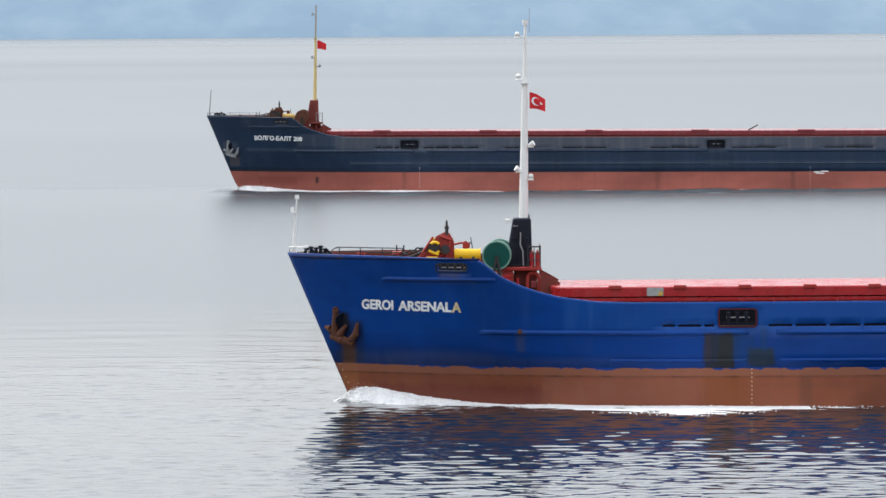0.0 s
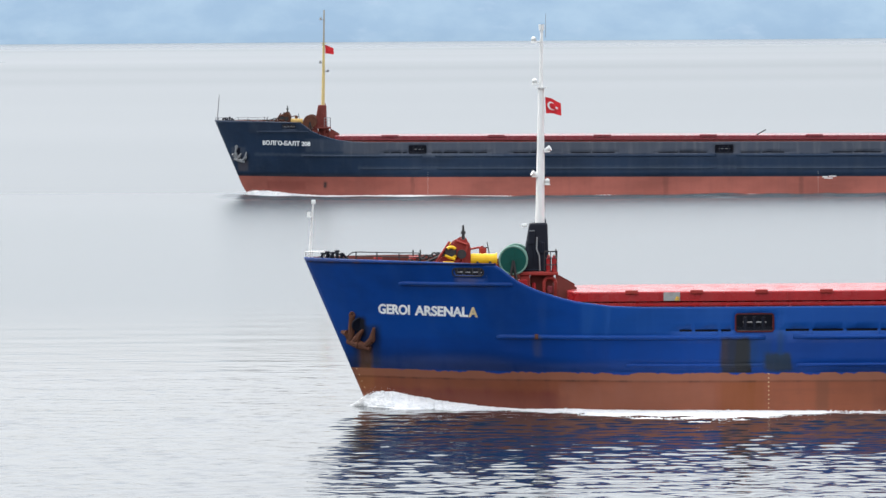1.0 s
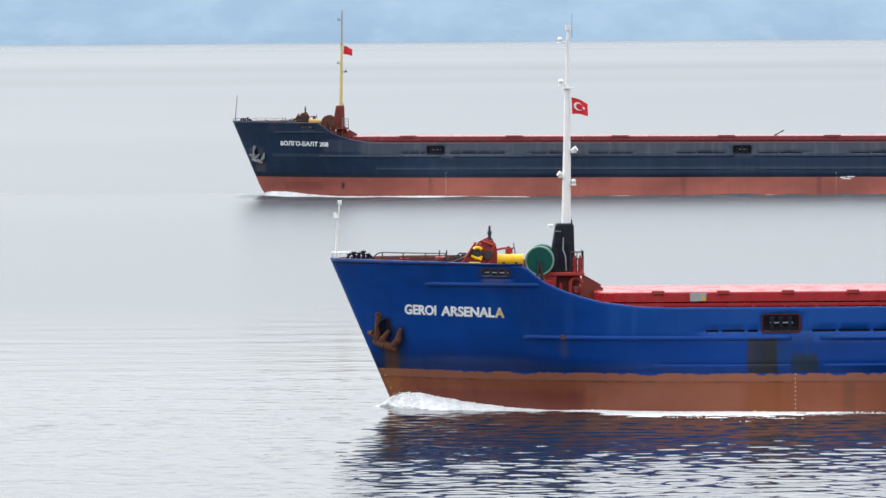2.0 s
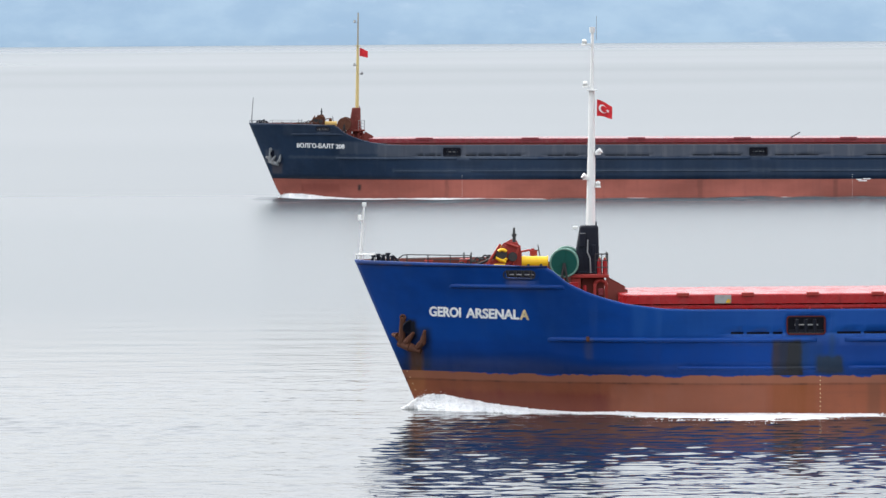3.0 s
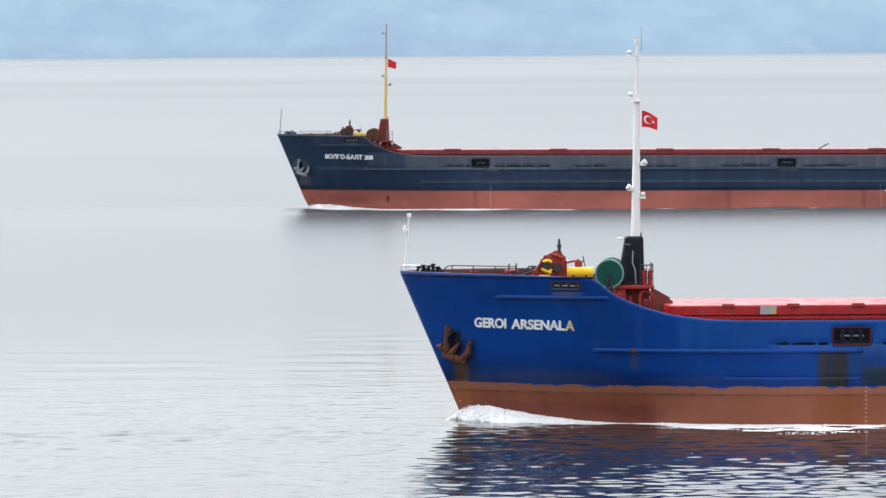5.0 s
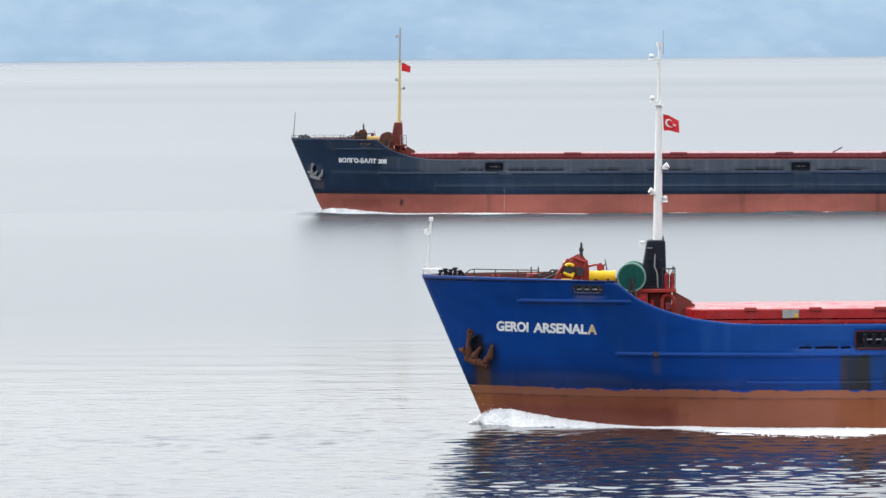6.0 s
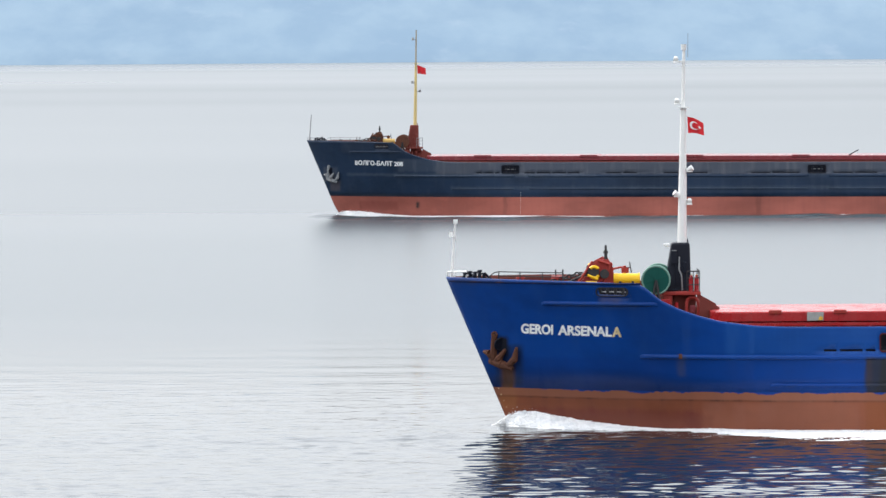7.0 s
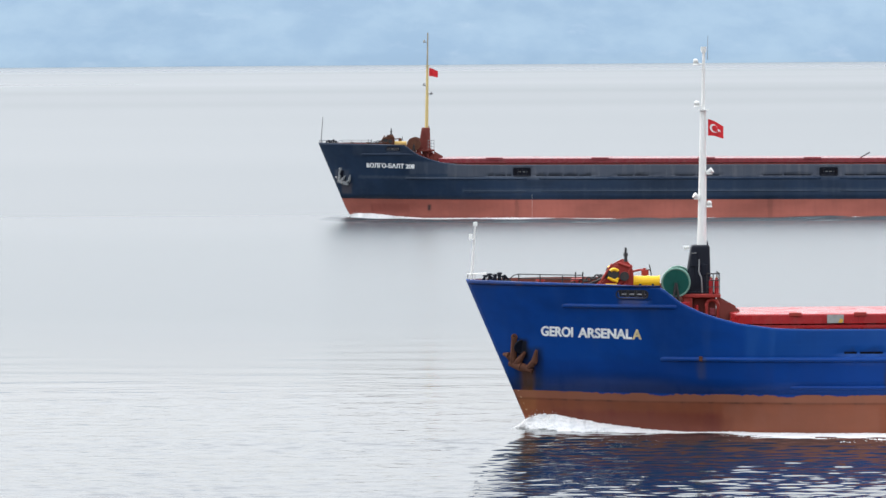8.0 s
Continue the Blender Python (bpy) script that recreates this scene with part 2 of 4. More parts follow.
def rounded_ring(bm, x0, x1, z0, z1, y, w, d, r, side=-1):
    """A frame bar round an upright opening in the ship's side."""
    pts = []
    for cx, cz, a0 in ((x1 - r, z1 - r, 0), (x0 + r, z1 - r, 90), (x0 + r, z0 + r, 180), (x1 - r, z0 + r, 270)):
        for i in range(5):
            a = radians(a0 + 90 * i / 4)
            pts.append((cx, cz, math.cos(a), math.sin(a)))
    yy = y
    loops = []
    for cx, cz, c, s in pts:
        inner = (cx + (r - w) * c, cz + (r - w) * s)
        outer = (cx + r * c, cz + r * s)
        y0 = yy(outer[0], outer[1])
        loops.append([bm.verts.new((outer[0], y0 + side * d * 0.3, outer[1])), bm.verts.new((outer[0], y0 + side * d, outer[1])),
                      bm.verts.new((inner[0], y0 + side * d, inner[1])), bm.verts.new((inner[0], y0 - side * 0.16, inner[1])), bm.verts.new((outer[0], y0 - side * 0.16, outer[1]))])
    n = len(loops)
    for i in range(n):
        A, C = loops[i], loops[(i + 1) % n]
        for j in range(5):
            bm.faces.new((A[j], C[j], C[(j + 1) % 5], A[(j + 1) % 5]))
    return bm


def doubler_plate(bm, outer, inner, r_out, r_in, y, proud=0.03, deep=0.2, side=-1):
    """A welded plate round an oval opening; outer and inner: x0, x1, z0, z1."""
    def loop(box, r):
        x0, x1, z0, z1 = box
        return [(cx + r * math.cos(radians(a0 + 15 * i)), cz + r * math.sin(radians(a0 + 15 * i)))
                for cx, cz, a0 in ((x1 - r, z1 - r, 0), (x0 + r, z1 - r, 90), (x0 + r, z0 + r, 180), (x1 - r, z0 + r, 270)) for i in range(7)]
    rings = []
    for (x, z), (u, w) in zip(loop(outer, r_out), loop(inner, r_in)):
        rings.append([bm.verts.new((px, y(px, pz) + side * d, pz)) for px, pz, d in ((x, z, -0.02), (x, z, proud), (u, w, proud), (u, w, -deep))])
    for A, C in zip(rings, rings[1:] + rings[:1]):
        for j in range(3):
            bm.faces.new((A[j], C[j], C[j + 1], A[j + 1]))
    return bm


def side_text(body, parent, mat, x0, x1, z, size, label, zdrop=0.0, bold=0.02):
    """Raised name letters bent on to the flared bow, as one mesh."""
    cu = bpy.data.curves.new("lettering", "FONT")
    cu.body, cu.size, cu.extrude, cu.offset = body, size, 0.0, 0.01
    tmp = bpy.data.objects.new("lettering", cu)
    me = bpy.data.meshes.new_from_object(tmp)
    bpy.data.objects.remove(tmp)
    bpy.data.curves.remove(cu)
    bm = B()
    bm.from_mesh(me)
    bpy.data.meshes.remove(me)
    bmesh.ops.triangulate(bm, faces=bm.faces[:])
    bmesh.ops.subdivide_edges(bm, edges=[e for e in bm.edges if e.calc_length() > 0.15], cuts=1)
    bm.verts.index_update()
    lo, hi = min(v.co.x for v in bm.verts), max(v.co.x for v in bm.verts)
    top = max(v.co.y for v in bm.verts)
    low = min(v.co.y for v in bm.verts)
    base = [v.co.copy() for v in bm.verts]
    faces = [[v.index for v in f.verts] for f in bm.faces]
    bm.clear()
    for shift, rise, proud in ((-bold, 0, 0.012), (0, bold * 0.6, 0.014), (bold, 0, 0.016), (0, -bold * 0.6, 0.018)):
        verts = []
        for p in base:
            f = (p.x - lo) / (hi - lo)
            x = x0 + (x1 - x0) * f + shift
            zz = z - zdrop * f + (p.y - low) * size / (top - low) + rise
            verts.append(bm.verts.new((x, -breadth(x, zz) - proud, zz)))
        for loop in faces:
            bm.faces.new([verts[i] for i in loop])
    ob = part("lettering", bm, mat, parent, label)
    return ob


def plate_bulkhead(bm, x, z0, z1, t=0.08):
    b = breadth(x, z0) - 0.15
    return add_box(bm, x, x + t, -b, b, z0, z1)


def rail_run(parent, mat, xs, z0, z1, mid, inset=0.12, side=-1):
    """Posts and bars of a deck rail that follows the ship's side; each post and bar a part."""
    where = lambda x, z: Vector((x, side * max(breadth(x, z0) - inset, 0.05), z))
    for x in xs:
        part("rail_post", add_rod(B(), where(x, z0), where(x, z1), 0.028), mat, parent)
    for z in (z1, mid):
        pts = [where(x, z) for x in np.linspace(xs[0], xs[-1], 14)]
        part("rail_bar", add_tube(B(), pts, 0.024), mat, parent)
# ---- sea and far shore ----


def sea_material():
    """Smooth water close by, ruffled by a light breeze and lightened in colour farther out, with slicks and calm lanes.
    """
    m = Mat("sea_water")
    sep = m.node("ShaderNodeSeparateXYZ")
    m.link(m.node("ShaderNodeNewGeometry").outputs["Position"], sep.inputs[0])
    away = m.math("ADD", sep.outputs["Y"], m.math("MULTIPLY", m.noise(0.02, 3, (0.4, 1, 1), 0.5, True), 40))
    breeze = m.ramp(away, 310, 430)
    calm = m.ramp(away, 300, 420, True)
    ripple = m.noise(2.6, 2, (0.6, 1, 1), 0.5, True)
    slick = m.ramp(m.noise(0.0011, 2, (0.4, 1, 1), 0.5, True), 0.42, 0.6)
    band = m.math("MULTIPLY", m.ramp(away, 1600, 1900), m.ramp(away, 2200, 2700, True))
    lane = m.math("MULTIPLY", m.ramp(sep.outputs["Y"], 530, 605), m.ramp(sep.outputs["Y"], 625, 640, True))
    m.bump(m.math("MULTIPLY", m.math("MULTIPLY", ripple, 0.008), calm), 1.0, 0.5)
    m.bsdf.inputs["IOR"].default_value = 1.333
    # far base colour is raised to make up for sky reflection lost to roughness
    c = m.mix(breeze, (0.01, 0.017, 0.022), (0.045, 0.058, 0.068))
    rough = m.math("ADD", m.math("MULTIPLY", breeze, 0.2), m.math("ADD", m.math("MULTIPLY", slick, 0.03), 0.07))
    rough = m.math("SUBTRACT", rough, m.math("ADD", m.math("MULTIPLY", lane, 0.025), m.math("MULTIPLY", band, -0.04)))
    return m.done(c, rough)


SEA = sea_material()


def sea_surface():
    """One sheet to the horizon: real wavelets in the strait where the ships run, flat water beyond."""
    rng = np.random.default_rng(5)
    far_x = np.array([86, 92, 105, 140, 220, 400, 800, 1600, 3000, 5200.0])
    xs = np.concatenate([-far_x[::-1], np.arange(-82, 82, 0.26), far_x])
    ys = [-5200.0, -2500, -1000, -300, 0, 120, 180, 215]
    y, step = 222.0, 0.21
    while y < 760:
        ys.append(y)
        y += step * (0.8 if y < 278 else 1.0) if y < 330 else min(step + (y - 330) * 0.006, 0.8)
    ys = np.array(ys + [780, 850, 1000, 1400, 2000, 3000, 4000, 5200.0])
    X, Y = np.meshgrid(xs, ys)
    Z = np.zeros_like(X)
    for lo, hi, count, slope, fade0, fade1 in ((0.56, 1.2, 48, 0.058, 300, 322), (1.3, 2.8, 30, 0.032, 300, 350), (3.2, 9.0, 16, 0.008, 420, 500), (2.4, 4.6, 36, 0.018, 640, 750)):
        group = np.zeros_like(X)
        for _ in range(count):
            length = math.exp(rng.uniform(math.log(lo), math.log(hi)))
            turn = rng.normal(radians(80), radians(26))
            k = 2 * math.pi / length
            group += math.sqrt(2 / count) * slope / k * np.sin(k * (X * math.cos(turn) + Y * math.sin(turn)) + rng.uniform(0, 6.28))
        gust = 0.85 + 0.15 * np.sin(X * 0.11 + 1.3 * np.sin(Y * 0.05)) * np.sin(Y * 0.083 + 0.7)
        build_up = np.clip((Y - 345) / 90, 0, 1) if fade0 > 600 else 1.0 + 0.4 * np.clip((264 - Y) / 22, 0, 1) + 0.7 * np.exp(-((Y - 272) / 5.5) ** 2)
        Z += group * gust * build_up * np.clip((fade1 - Y) / (fade1 - fade0), 0, 1)
    edge = np.clip((81 - np.abs(X)) / 4, 0, 1) * np.clip((Y - 222) / 4, 0, 1)
    Z *= edge
    ny, nx = X.shape
    me = bpy.data.meshes.new("water")
    me.vertices.add(nx * ny)
    me.vertices.foreach_set("co", np.stack([X, Y, Z], -1).astype(np.float32).ravel())
    i = (np.arange(ny - 1)[:, None] * nx + np.arange(nx - 1)[None, :]).ravel()
    quads = np.stack([i, i + 1, i + nx + 1, i + nx], -1).astype(np.int32)
    me.loops.add(quads.size)
    me.loops.foreach_set("vertex_index", quads.ravel())
    me.polygons.add(len(quads))
    me.polygons.foreach_set("loop_start", np.arange(0, quads.size, 4, dtype=np.int32))
    me.polygons.foreach_set("use_smooth", np.ones(len(quads), dtype=bool))
    me.update(calc_edges=True)
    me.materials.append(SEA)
    return tagged(new("water", me), "calm pale grey sea with fine ripples", "sea", kind="structure")


sea_surface()


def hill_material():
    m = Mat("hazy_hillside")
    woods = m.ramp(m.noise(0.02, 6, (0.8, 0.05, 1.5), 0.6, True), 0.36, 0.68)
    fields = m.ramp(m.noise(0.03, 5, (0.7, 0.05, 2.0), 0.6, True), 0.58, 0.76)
    # air haze is put into these blues and the emission that repeats them
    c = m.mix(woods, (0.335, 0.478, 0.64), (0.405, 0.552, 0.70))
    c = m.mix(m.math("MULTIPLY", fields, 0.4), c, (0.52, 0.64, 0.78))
    haze_glow = m.node("ShaderNodeEmission", Strength=0.3)
    m.link(c, haze_glow.inputs["Color"])
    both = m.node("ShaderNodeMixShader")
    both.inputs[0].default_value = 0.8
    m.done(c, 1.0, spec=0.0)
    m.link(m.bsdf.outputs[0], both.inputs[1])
    m.link(haze_glow.outputs[0], both.inputs[2])
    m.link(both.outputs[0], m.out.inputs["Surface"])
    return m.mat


def hill_point(x, f):
    """A point of the far slope: x along the shore, f from the water's edge (0) to the crest (1)."""
    shore = 4512 + 9 * noise.noise((x * 0.004, 0, 3)) + 4 * noise.noise((x * 0.03, 1, 3)) + x * 0.012
    y = shore + 400 * f
    top = 88 + 14 * noise.noise((x * 0.0012, 0, 7)) + 8 * noise.noise((x * 0.004, 2, 7))
    return x, y, -1.0 + 3.0 * min(f * 40, 1) + top * f ** 0.9 + 9 * f * noise.noise((x * 0.012, y * 0.012, 5))


def hills():
    bm = B()
    rows = []
    nx, ny = 240, 26
    for i in range(nx + 1):
        x = -4200 + 8400 * i / nx
        col = []
        for j in range(ny + 1):
            col.append(bm.verts.new(hill_point(x, j / ny)))
        rows.append(col)
    for A, C in zip(rows, rows[1:]):
        for j in range(ny):
            bm.faces.new((A[j], C[j], C[j + 1], A[j + 1]))
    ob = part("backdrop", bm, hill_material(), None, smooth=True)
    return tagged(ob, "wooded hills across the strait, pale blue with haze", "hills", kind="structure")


hills()

# ---- paints ----
WHITE = paint("white_paint", (0.78, 0.78, 0.76), (0.55, 0.5, 0.42), 0.4, 0.25)
LETTER = flat("letter_white", (0.93, 0.93, 0.92), 0.5)
LETTER_WORN = flat("letter_ochre", (0.75, 0.6, 0.33), 0.5)
BLACK = paint("black_paint", (0.005, 0.007, 0.016), (0.02, 0.022, 0.03), 0.5, 0.5, spec=0.2)
RED = paint("deck_red", (0.3, 0.028, 0.022), (0.2, 0.06, 0.03), 0.5, 0.4)
HATCH_RED = paint("hatch_red", (0.33, 0.017, 0.02), (0.3, 0.05, 0.045), 0.22, 0.3)
FADED_RED = paint("faded_hatch_red", (0.2, 0.034, 0.042), (0.24, 0.07, 0.07), 0.22, 0.4)
OXIDE = paint("oxide_red", (0.16, 0.03, 0.022), RUST, 0.6, 0.5)
PORT_RED = paint("port_red", (0.07, 0.012, 0.014), (0.02, 0.02, 0.03), 0.6, 0.7, 2.0, spec=0.15)
CAP_BLUE = paint("worn_rail_cap", (0.004, 0.016, 0.07), (0.05, 0.025, 0.018), 0.7, 0.8, 2.0, False, spec=0.1)
DECK = paint("deck_oxide", (0.1, 0.022, 0.016), RUST, 0.85, 0.5)
OCHRE = paint("faded_ochre", (0.5, 0.33, 0.1), (0.35, 0.2, 0.07), 0.55, 0.4)
BUFF = paint("buff_paint", (0.6, 0.47, 0.2), (0.5, 0.38, 0.18), 0.5, 0.3)
DRAB = paint("drab_paint", (0.34, 0.3, 0.22), (0.25, 0.2, 0.14), 0.55, 0.4)
YELLOW = paint("yellow_paint", (0.78, 0.47, 0.015), (0.5, 0.27, 0.04), 0.4, 0.3)
PALE_GREEN = paint("chipped_green", (0.14, 0.27, 0.22), (0.3, 0.34, 0.3), 0.5, 0.5, 4.0)
GREEN = paint("reel_green", (0.005, 0.07, 0.056), (0.016, 0.11, 0.085), 0.6, 0.4, spec=0.15)
RUSTY = paint("rusty_iron", RUST, (0.17, 0.066, 0.034), 0.8, 0.7, 2.5, False)
IRON = paint("dark_iron", (0.03, 0.03, 0.032), (0.08, 0.05, 0.035), 0.6, 0.5)
GREY = paint("weathered_grey", (0.25, 0.26, 0.27), (0.2, 0.12, 0.08), 0.55, 0.5)
PATCH = flat("grey_primer", (0.3, 0.32, 0.31), 0.6)
FLAG_RED = flat("flag_red", (0.62, 0.012, 0.02), 0.8)
FLAG_WHITE = flat("flag_white", (0.85, 0.83, 0.83), 0.8)
GLASS = flat("lamp_glass", (0.5, 0.5, 0.48), 0.15)
BLUE_HULL = hull_paint("blue_hull", (0.001, 0.047, 0.25), (0.012, 0.066, 0.24), bands=[(13, 120, 3.7, 5.2, (0.008, 0.075, 0.29), 0.55)], stains=[
    # the first entry is a plain darker blue below the upper strake
    (3.5, 120, 1.9, 3.4, (0.001, 0.03, 0.185), 0.6), (19.6, 20.95, 1.7, 3.55, (0.02, 0.022, 0.026), 1.5), (20.9, 21.9, 2.2, 3.5, (0.008, 0.035, 0.09), 0.6),
    (19.68, 19.82, 2.3, 3.5, (0.09, 0.045, 0.028), 0.55), (21.6, 22.85, 1.95, 2.8, (0.016, 0.03, 0.055), 1.6), (22.25, 22.5, 2.7, 3.9, (0.01, 0.04, 0.09), 0.7),
    (2.6, 3.2, 1.8, 3.1, (0.22, 0.088, 0.03), 1.5), (2.3, 3.6, 2.0, 4.0, (0.012, 0.02, 0.04), 0.8), (2.45, 2.95, 3.4, 4.35, (0.012, 0.013, 0.02), 1.6),
    (10.85, 11.2, 2.6, 3.6, (0.06, 0.06, 0.07), 0.7), (0.0, 2.6, 6.9, 7.2, (0.05, 0.05, 0.06), 0.5), (5.0, 9.0, 5.86, 6.0, (0.04, 0.06, 0.1), 0.5), (7.2, 8.2, 6.1, 6.4, (0.08, 0.05, 0.03), 0.5)], dust=0.26)
BROWN_BOOT = hull_paint("brown_boot", (0.235, 0.073, 0.037), (0.15, 0.05, 0.032), stains=[
    (19.6, 21.6, -0.5, 2.0, (0.19, 0.056, 0.018), 1.0), (12, 19.3, 0.1, 1.4, (0.25, 0.095, 0.06), 0.5), (4.0, 12.0, -0.6, 1.0, (0.13, 0.028, 0.022), 0.8), (2.5, 3.3, 0.9, 2.0, (0.28, 0.11, 0.04), 0.8),
    (3.4, 12.5, -1.0, 0.8, (0.14, 0.042, 0.028), 0.6), (24.0, 24.6, -0.5, 1.6, (0.12, 0.05, 0.03), 0.8)], dust=0.5, touch_up=((0.001, 0.034, 0.2), 1.7, (0.26, 0.11, 0.07), (0.07, 0.028, 0.018)))
# base colours of this hull and its boot are lifted for air haze
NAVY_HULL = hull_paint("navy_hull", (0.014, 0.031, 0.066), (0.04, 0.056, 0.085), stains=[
    # entries from z 3.55 and 2.2 are plain paler lines along the strakes
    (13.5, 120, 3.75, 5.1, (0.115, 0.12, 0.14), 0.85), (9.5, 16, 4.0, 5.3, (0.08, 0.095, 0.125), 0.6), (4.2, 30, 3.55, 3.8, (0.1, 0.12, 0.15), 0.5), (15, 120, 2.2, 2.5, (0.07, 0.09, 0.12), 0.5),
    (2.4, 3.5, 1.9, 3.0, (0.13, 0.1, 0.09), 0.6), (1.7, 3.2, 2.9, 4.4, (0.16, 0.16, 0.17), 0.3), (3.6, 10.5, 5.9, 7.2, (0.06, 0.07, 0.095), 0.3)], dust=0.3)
RED_BOOT = hull_paint("red_boot", (0.36, 0.11, 0.082), (0.25, 0.085, 0.068), stains=[
    (20.4, 20.8, -1, 1.4, (0.14, 0.05, 0.04), 0.7), (5.5, 9.5, 0.0, 0.9, (0.2, 0.05, 0.04), 0.7), (11.45, 11.75, 0.3, 0.85, (0.05, 0.03, 0.03), 1.2), (2.5, 120, -1.2, -0.35, (0.2, 0.06, 0.045), 0.6), (46.5, 47, -1, 1.4, (0.15, 0.05, 0.04), 0.8), (60.5, 61, -1, 1.4, (0.15, 0.05, 0.04), 0.8)], dust=0.5)


# ---- parts of the ships ----


def build_anchor(ship, mat):
    """A stockless anchor hauled up askew into its hawse pipe on the bow flare."""
    at = lambda x, z, out=0.2: Vector((x, -breadth(x, z) - out, z))
    an = part("anchor", add_rod(B(), at(2.28, 4.5, 0.05), at(2.2, 3.1, 0.22), 0.14, 0.19, 8), mat, ship, "weathered stockless anchor")
    bm = B()
    add_rod(bm, at(2.08, 3.2), at(2.62, 3.02, 0.26), 0.17, 0.22, 12)
    add_rod(bm, at(2.62, 3.02, 0.26), at(3.12, 2.84), 0.22, 0.12, 12)
    part("crown", bm, mat, an)
    for run in (((2.16, 3.3), (2.02, 3.56), (1.76, 3.62)), ((2.9, 2.96), (3.22, 3.3), (3.32, 3.86)), ((2.3, 3.1), (2.5, 3.34), (2.78, 3.74))):
        bm = B()
        add_rod(bm, at(*run[0]), at(*run[1], 0.26), 0.14, 0.17, 8)
        add_rod(bm, at(*run[1], 0.26), at(*run[2], 0.2), 0.17, 0.07, 8)
        part("fluke", bm, mat, an)
    part("shackle", add_ring(B(), Matrix.Translation(at(2.28, 4.46, 0.12)) @ Matrix.Rotation(math.pi / 2, 4, "X"), 0.12, 0.045, 14, 6), mat, an)
    # dark mouth of the pipe on the flare: a black disc for its shaded inside
    bm = B()
    n = Vector((0.25, -1, -0.45)).normalized()
    m = Matrix.Translation(at(2.62, 4.0, 0.005)) @ n.to_track_quat("Z", "Y").to_matrix().to_4x4()
    add_ring(bm, m, 0.33, 0.045)
    bmesh.ops.create_circle(bm, cap_ends=True, segments=20, radius=0.32, matrix=m @ Matrix.Translation((0, 0, 0.01)))
    part("hawse_pipe", bm, BLACK, ship, "dark mouth of the hawse pipe")


def build_windlass(ship, frame_mat, gear_mat, motor_mat, post_mat):
    bm = B()
    add_box(bm, 6.1, 8.05, -1.9, 1.7, FOREDECK, FOREDECK + 0.1, 0.03)
    wl_ = part("windlass", bm, frame_mat, ship, "anchor windlass with painted gear wheels")
    for y in (-1.75, -0.2, 1.5):
        bm = B()
        pr = [(6.2, FOREDECK), (6.35, 6.95), (6.75, 7.35), (7.1, 7.85), (7.5, 8.05), (7.75, 8.0), (7.95, 7.6), (7.98, FOREDECK)]
        a = [bm.verts.new((x, y, z)) for x, z in pr]
        b = [bm.verts.new((x, y + 0.12, z)) for x, z in pr]
        bm.faces.new(a), bm.faces.new(b)
        for i in range(len(pr)):
            bm.faces.new((a[i], a[(i + 1) % len(pr)], b[(i + 1) % len(pr)], b[i]))
        part("side_frame", bm, frame_mat, wl_)
    for y in (-1.97, 1.72):
        for turn, arc, R, r in ((-40, 95, 0.25, 0.075), (130, 95, 0.27, 0.065)):
            bm = B()
            m = Matrix.Translation((7.02, y - 0.06, 7.44)) @ Matrix.Rotation(radians(turn), 4, "Y") @ Matrix.Rotation(math.pi / 2, 4, "X")
            add_ring(bm, m, R, r, 12, 6, radians(arc))
            part("brake_band", bm, gear_mat, wl_)
        bm = B()
        m = Matrix.Translation((7.0, y + 0.06, 7.48)) @ Matrix.Rotation(math.pi / 2, 4, "X")
        bmesh.ops.create_cone(bm, cap_ends=True, segments=24, radius1=0.27, radius2=0.27, depth=0.2, matrix=m)
        add_ring(bm, m, 0.2, 0.05, 20, 6)
        part("gear_wheel", bm, IRON, wl_)
    for x0, z0, x1, z1 in ((6.25, 6.9, 6.95, 7.95), (6.6, 6.5, 7.7, 7.3), (7.4, 6.5, 7.85, 7.9), (7.2, 8.0, 7.9, 7.75)):
        part("strut", add_rod(B(), (x0, -1.86, z0), (x1, -1.86, z1), 0.06), frame_mat, wl_)
    part("chain_drum", add_rod(B(), (7.2, -1.6, 7.2), (7.2, 1.5, 7.2), 0.4, seg=20), IRON, wl_)
    part("brake_drum", add_rod(B(), (7.52, -2.0, 7.35), (7.52, -1.78, 7.35), 0.22, seg=18), IRON, wl_)
    bm = B()
    add_rod(bm, (6.72, -2.06, 7.3), (7.2, -2.06, 7.1), 0.06)
    part("brake_lever", bm, gear_mat, wl_)
    part("brake_block", add_box(B(), 6.62, 7.15, -2.12, -1.95, 6.85, 7.02, 0.03), gear_mat, wl_)
    # chain stopper rods that lean against the frame
    for k in range(3):
        part("chain_link_bar", add_rod(B(), (5.7 + k * 0.12, -1.9 + k * 0.1, 6.95), (6.75, -1.8, 7.35 + k * 0.06), 0.05), IRON, wl_)
    part("motor", add_rod(B(), (7.95, -1.7, 7.1), (9.2, -1.7, 7.08), 0.27, seg=20), motor_mat, wl_, smooth=False)
    for x in (8.06, 8.62, 9.14):
        part("motor_flange", add_rod(B(), (x, -1.7, 7.09), (x + 0.06, -1.7, 7.09), 0.295, seg=20), motor_mat, wl_)
    for x in (8.2, 8.8):
        part("motor_strap", add_box(B(), x, x + 0.12, -2.02, -1.9, 6.86, 7.0, 0.02), IRON, wl_)
    part("grease_box", add_box(B(), 8.9, 9.02, -1.98, -1.88, 6.82, 6.9, 0.02), WHITE, wl_)
    bm = B()
    add_box(bm, 7.95, 9.2, -1.95, -1.45, FOREDECK, 6.86, 0.03)
    part("motor_bed", bm, frame_mat, wl_)
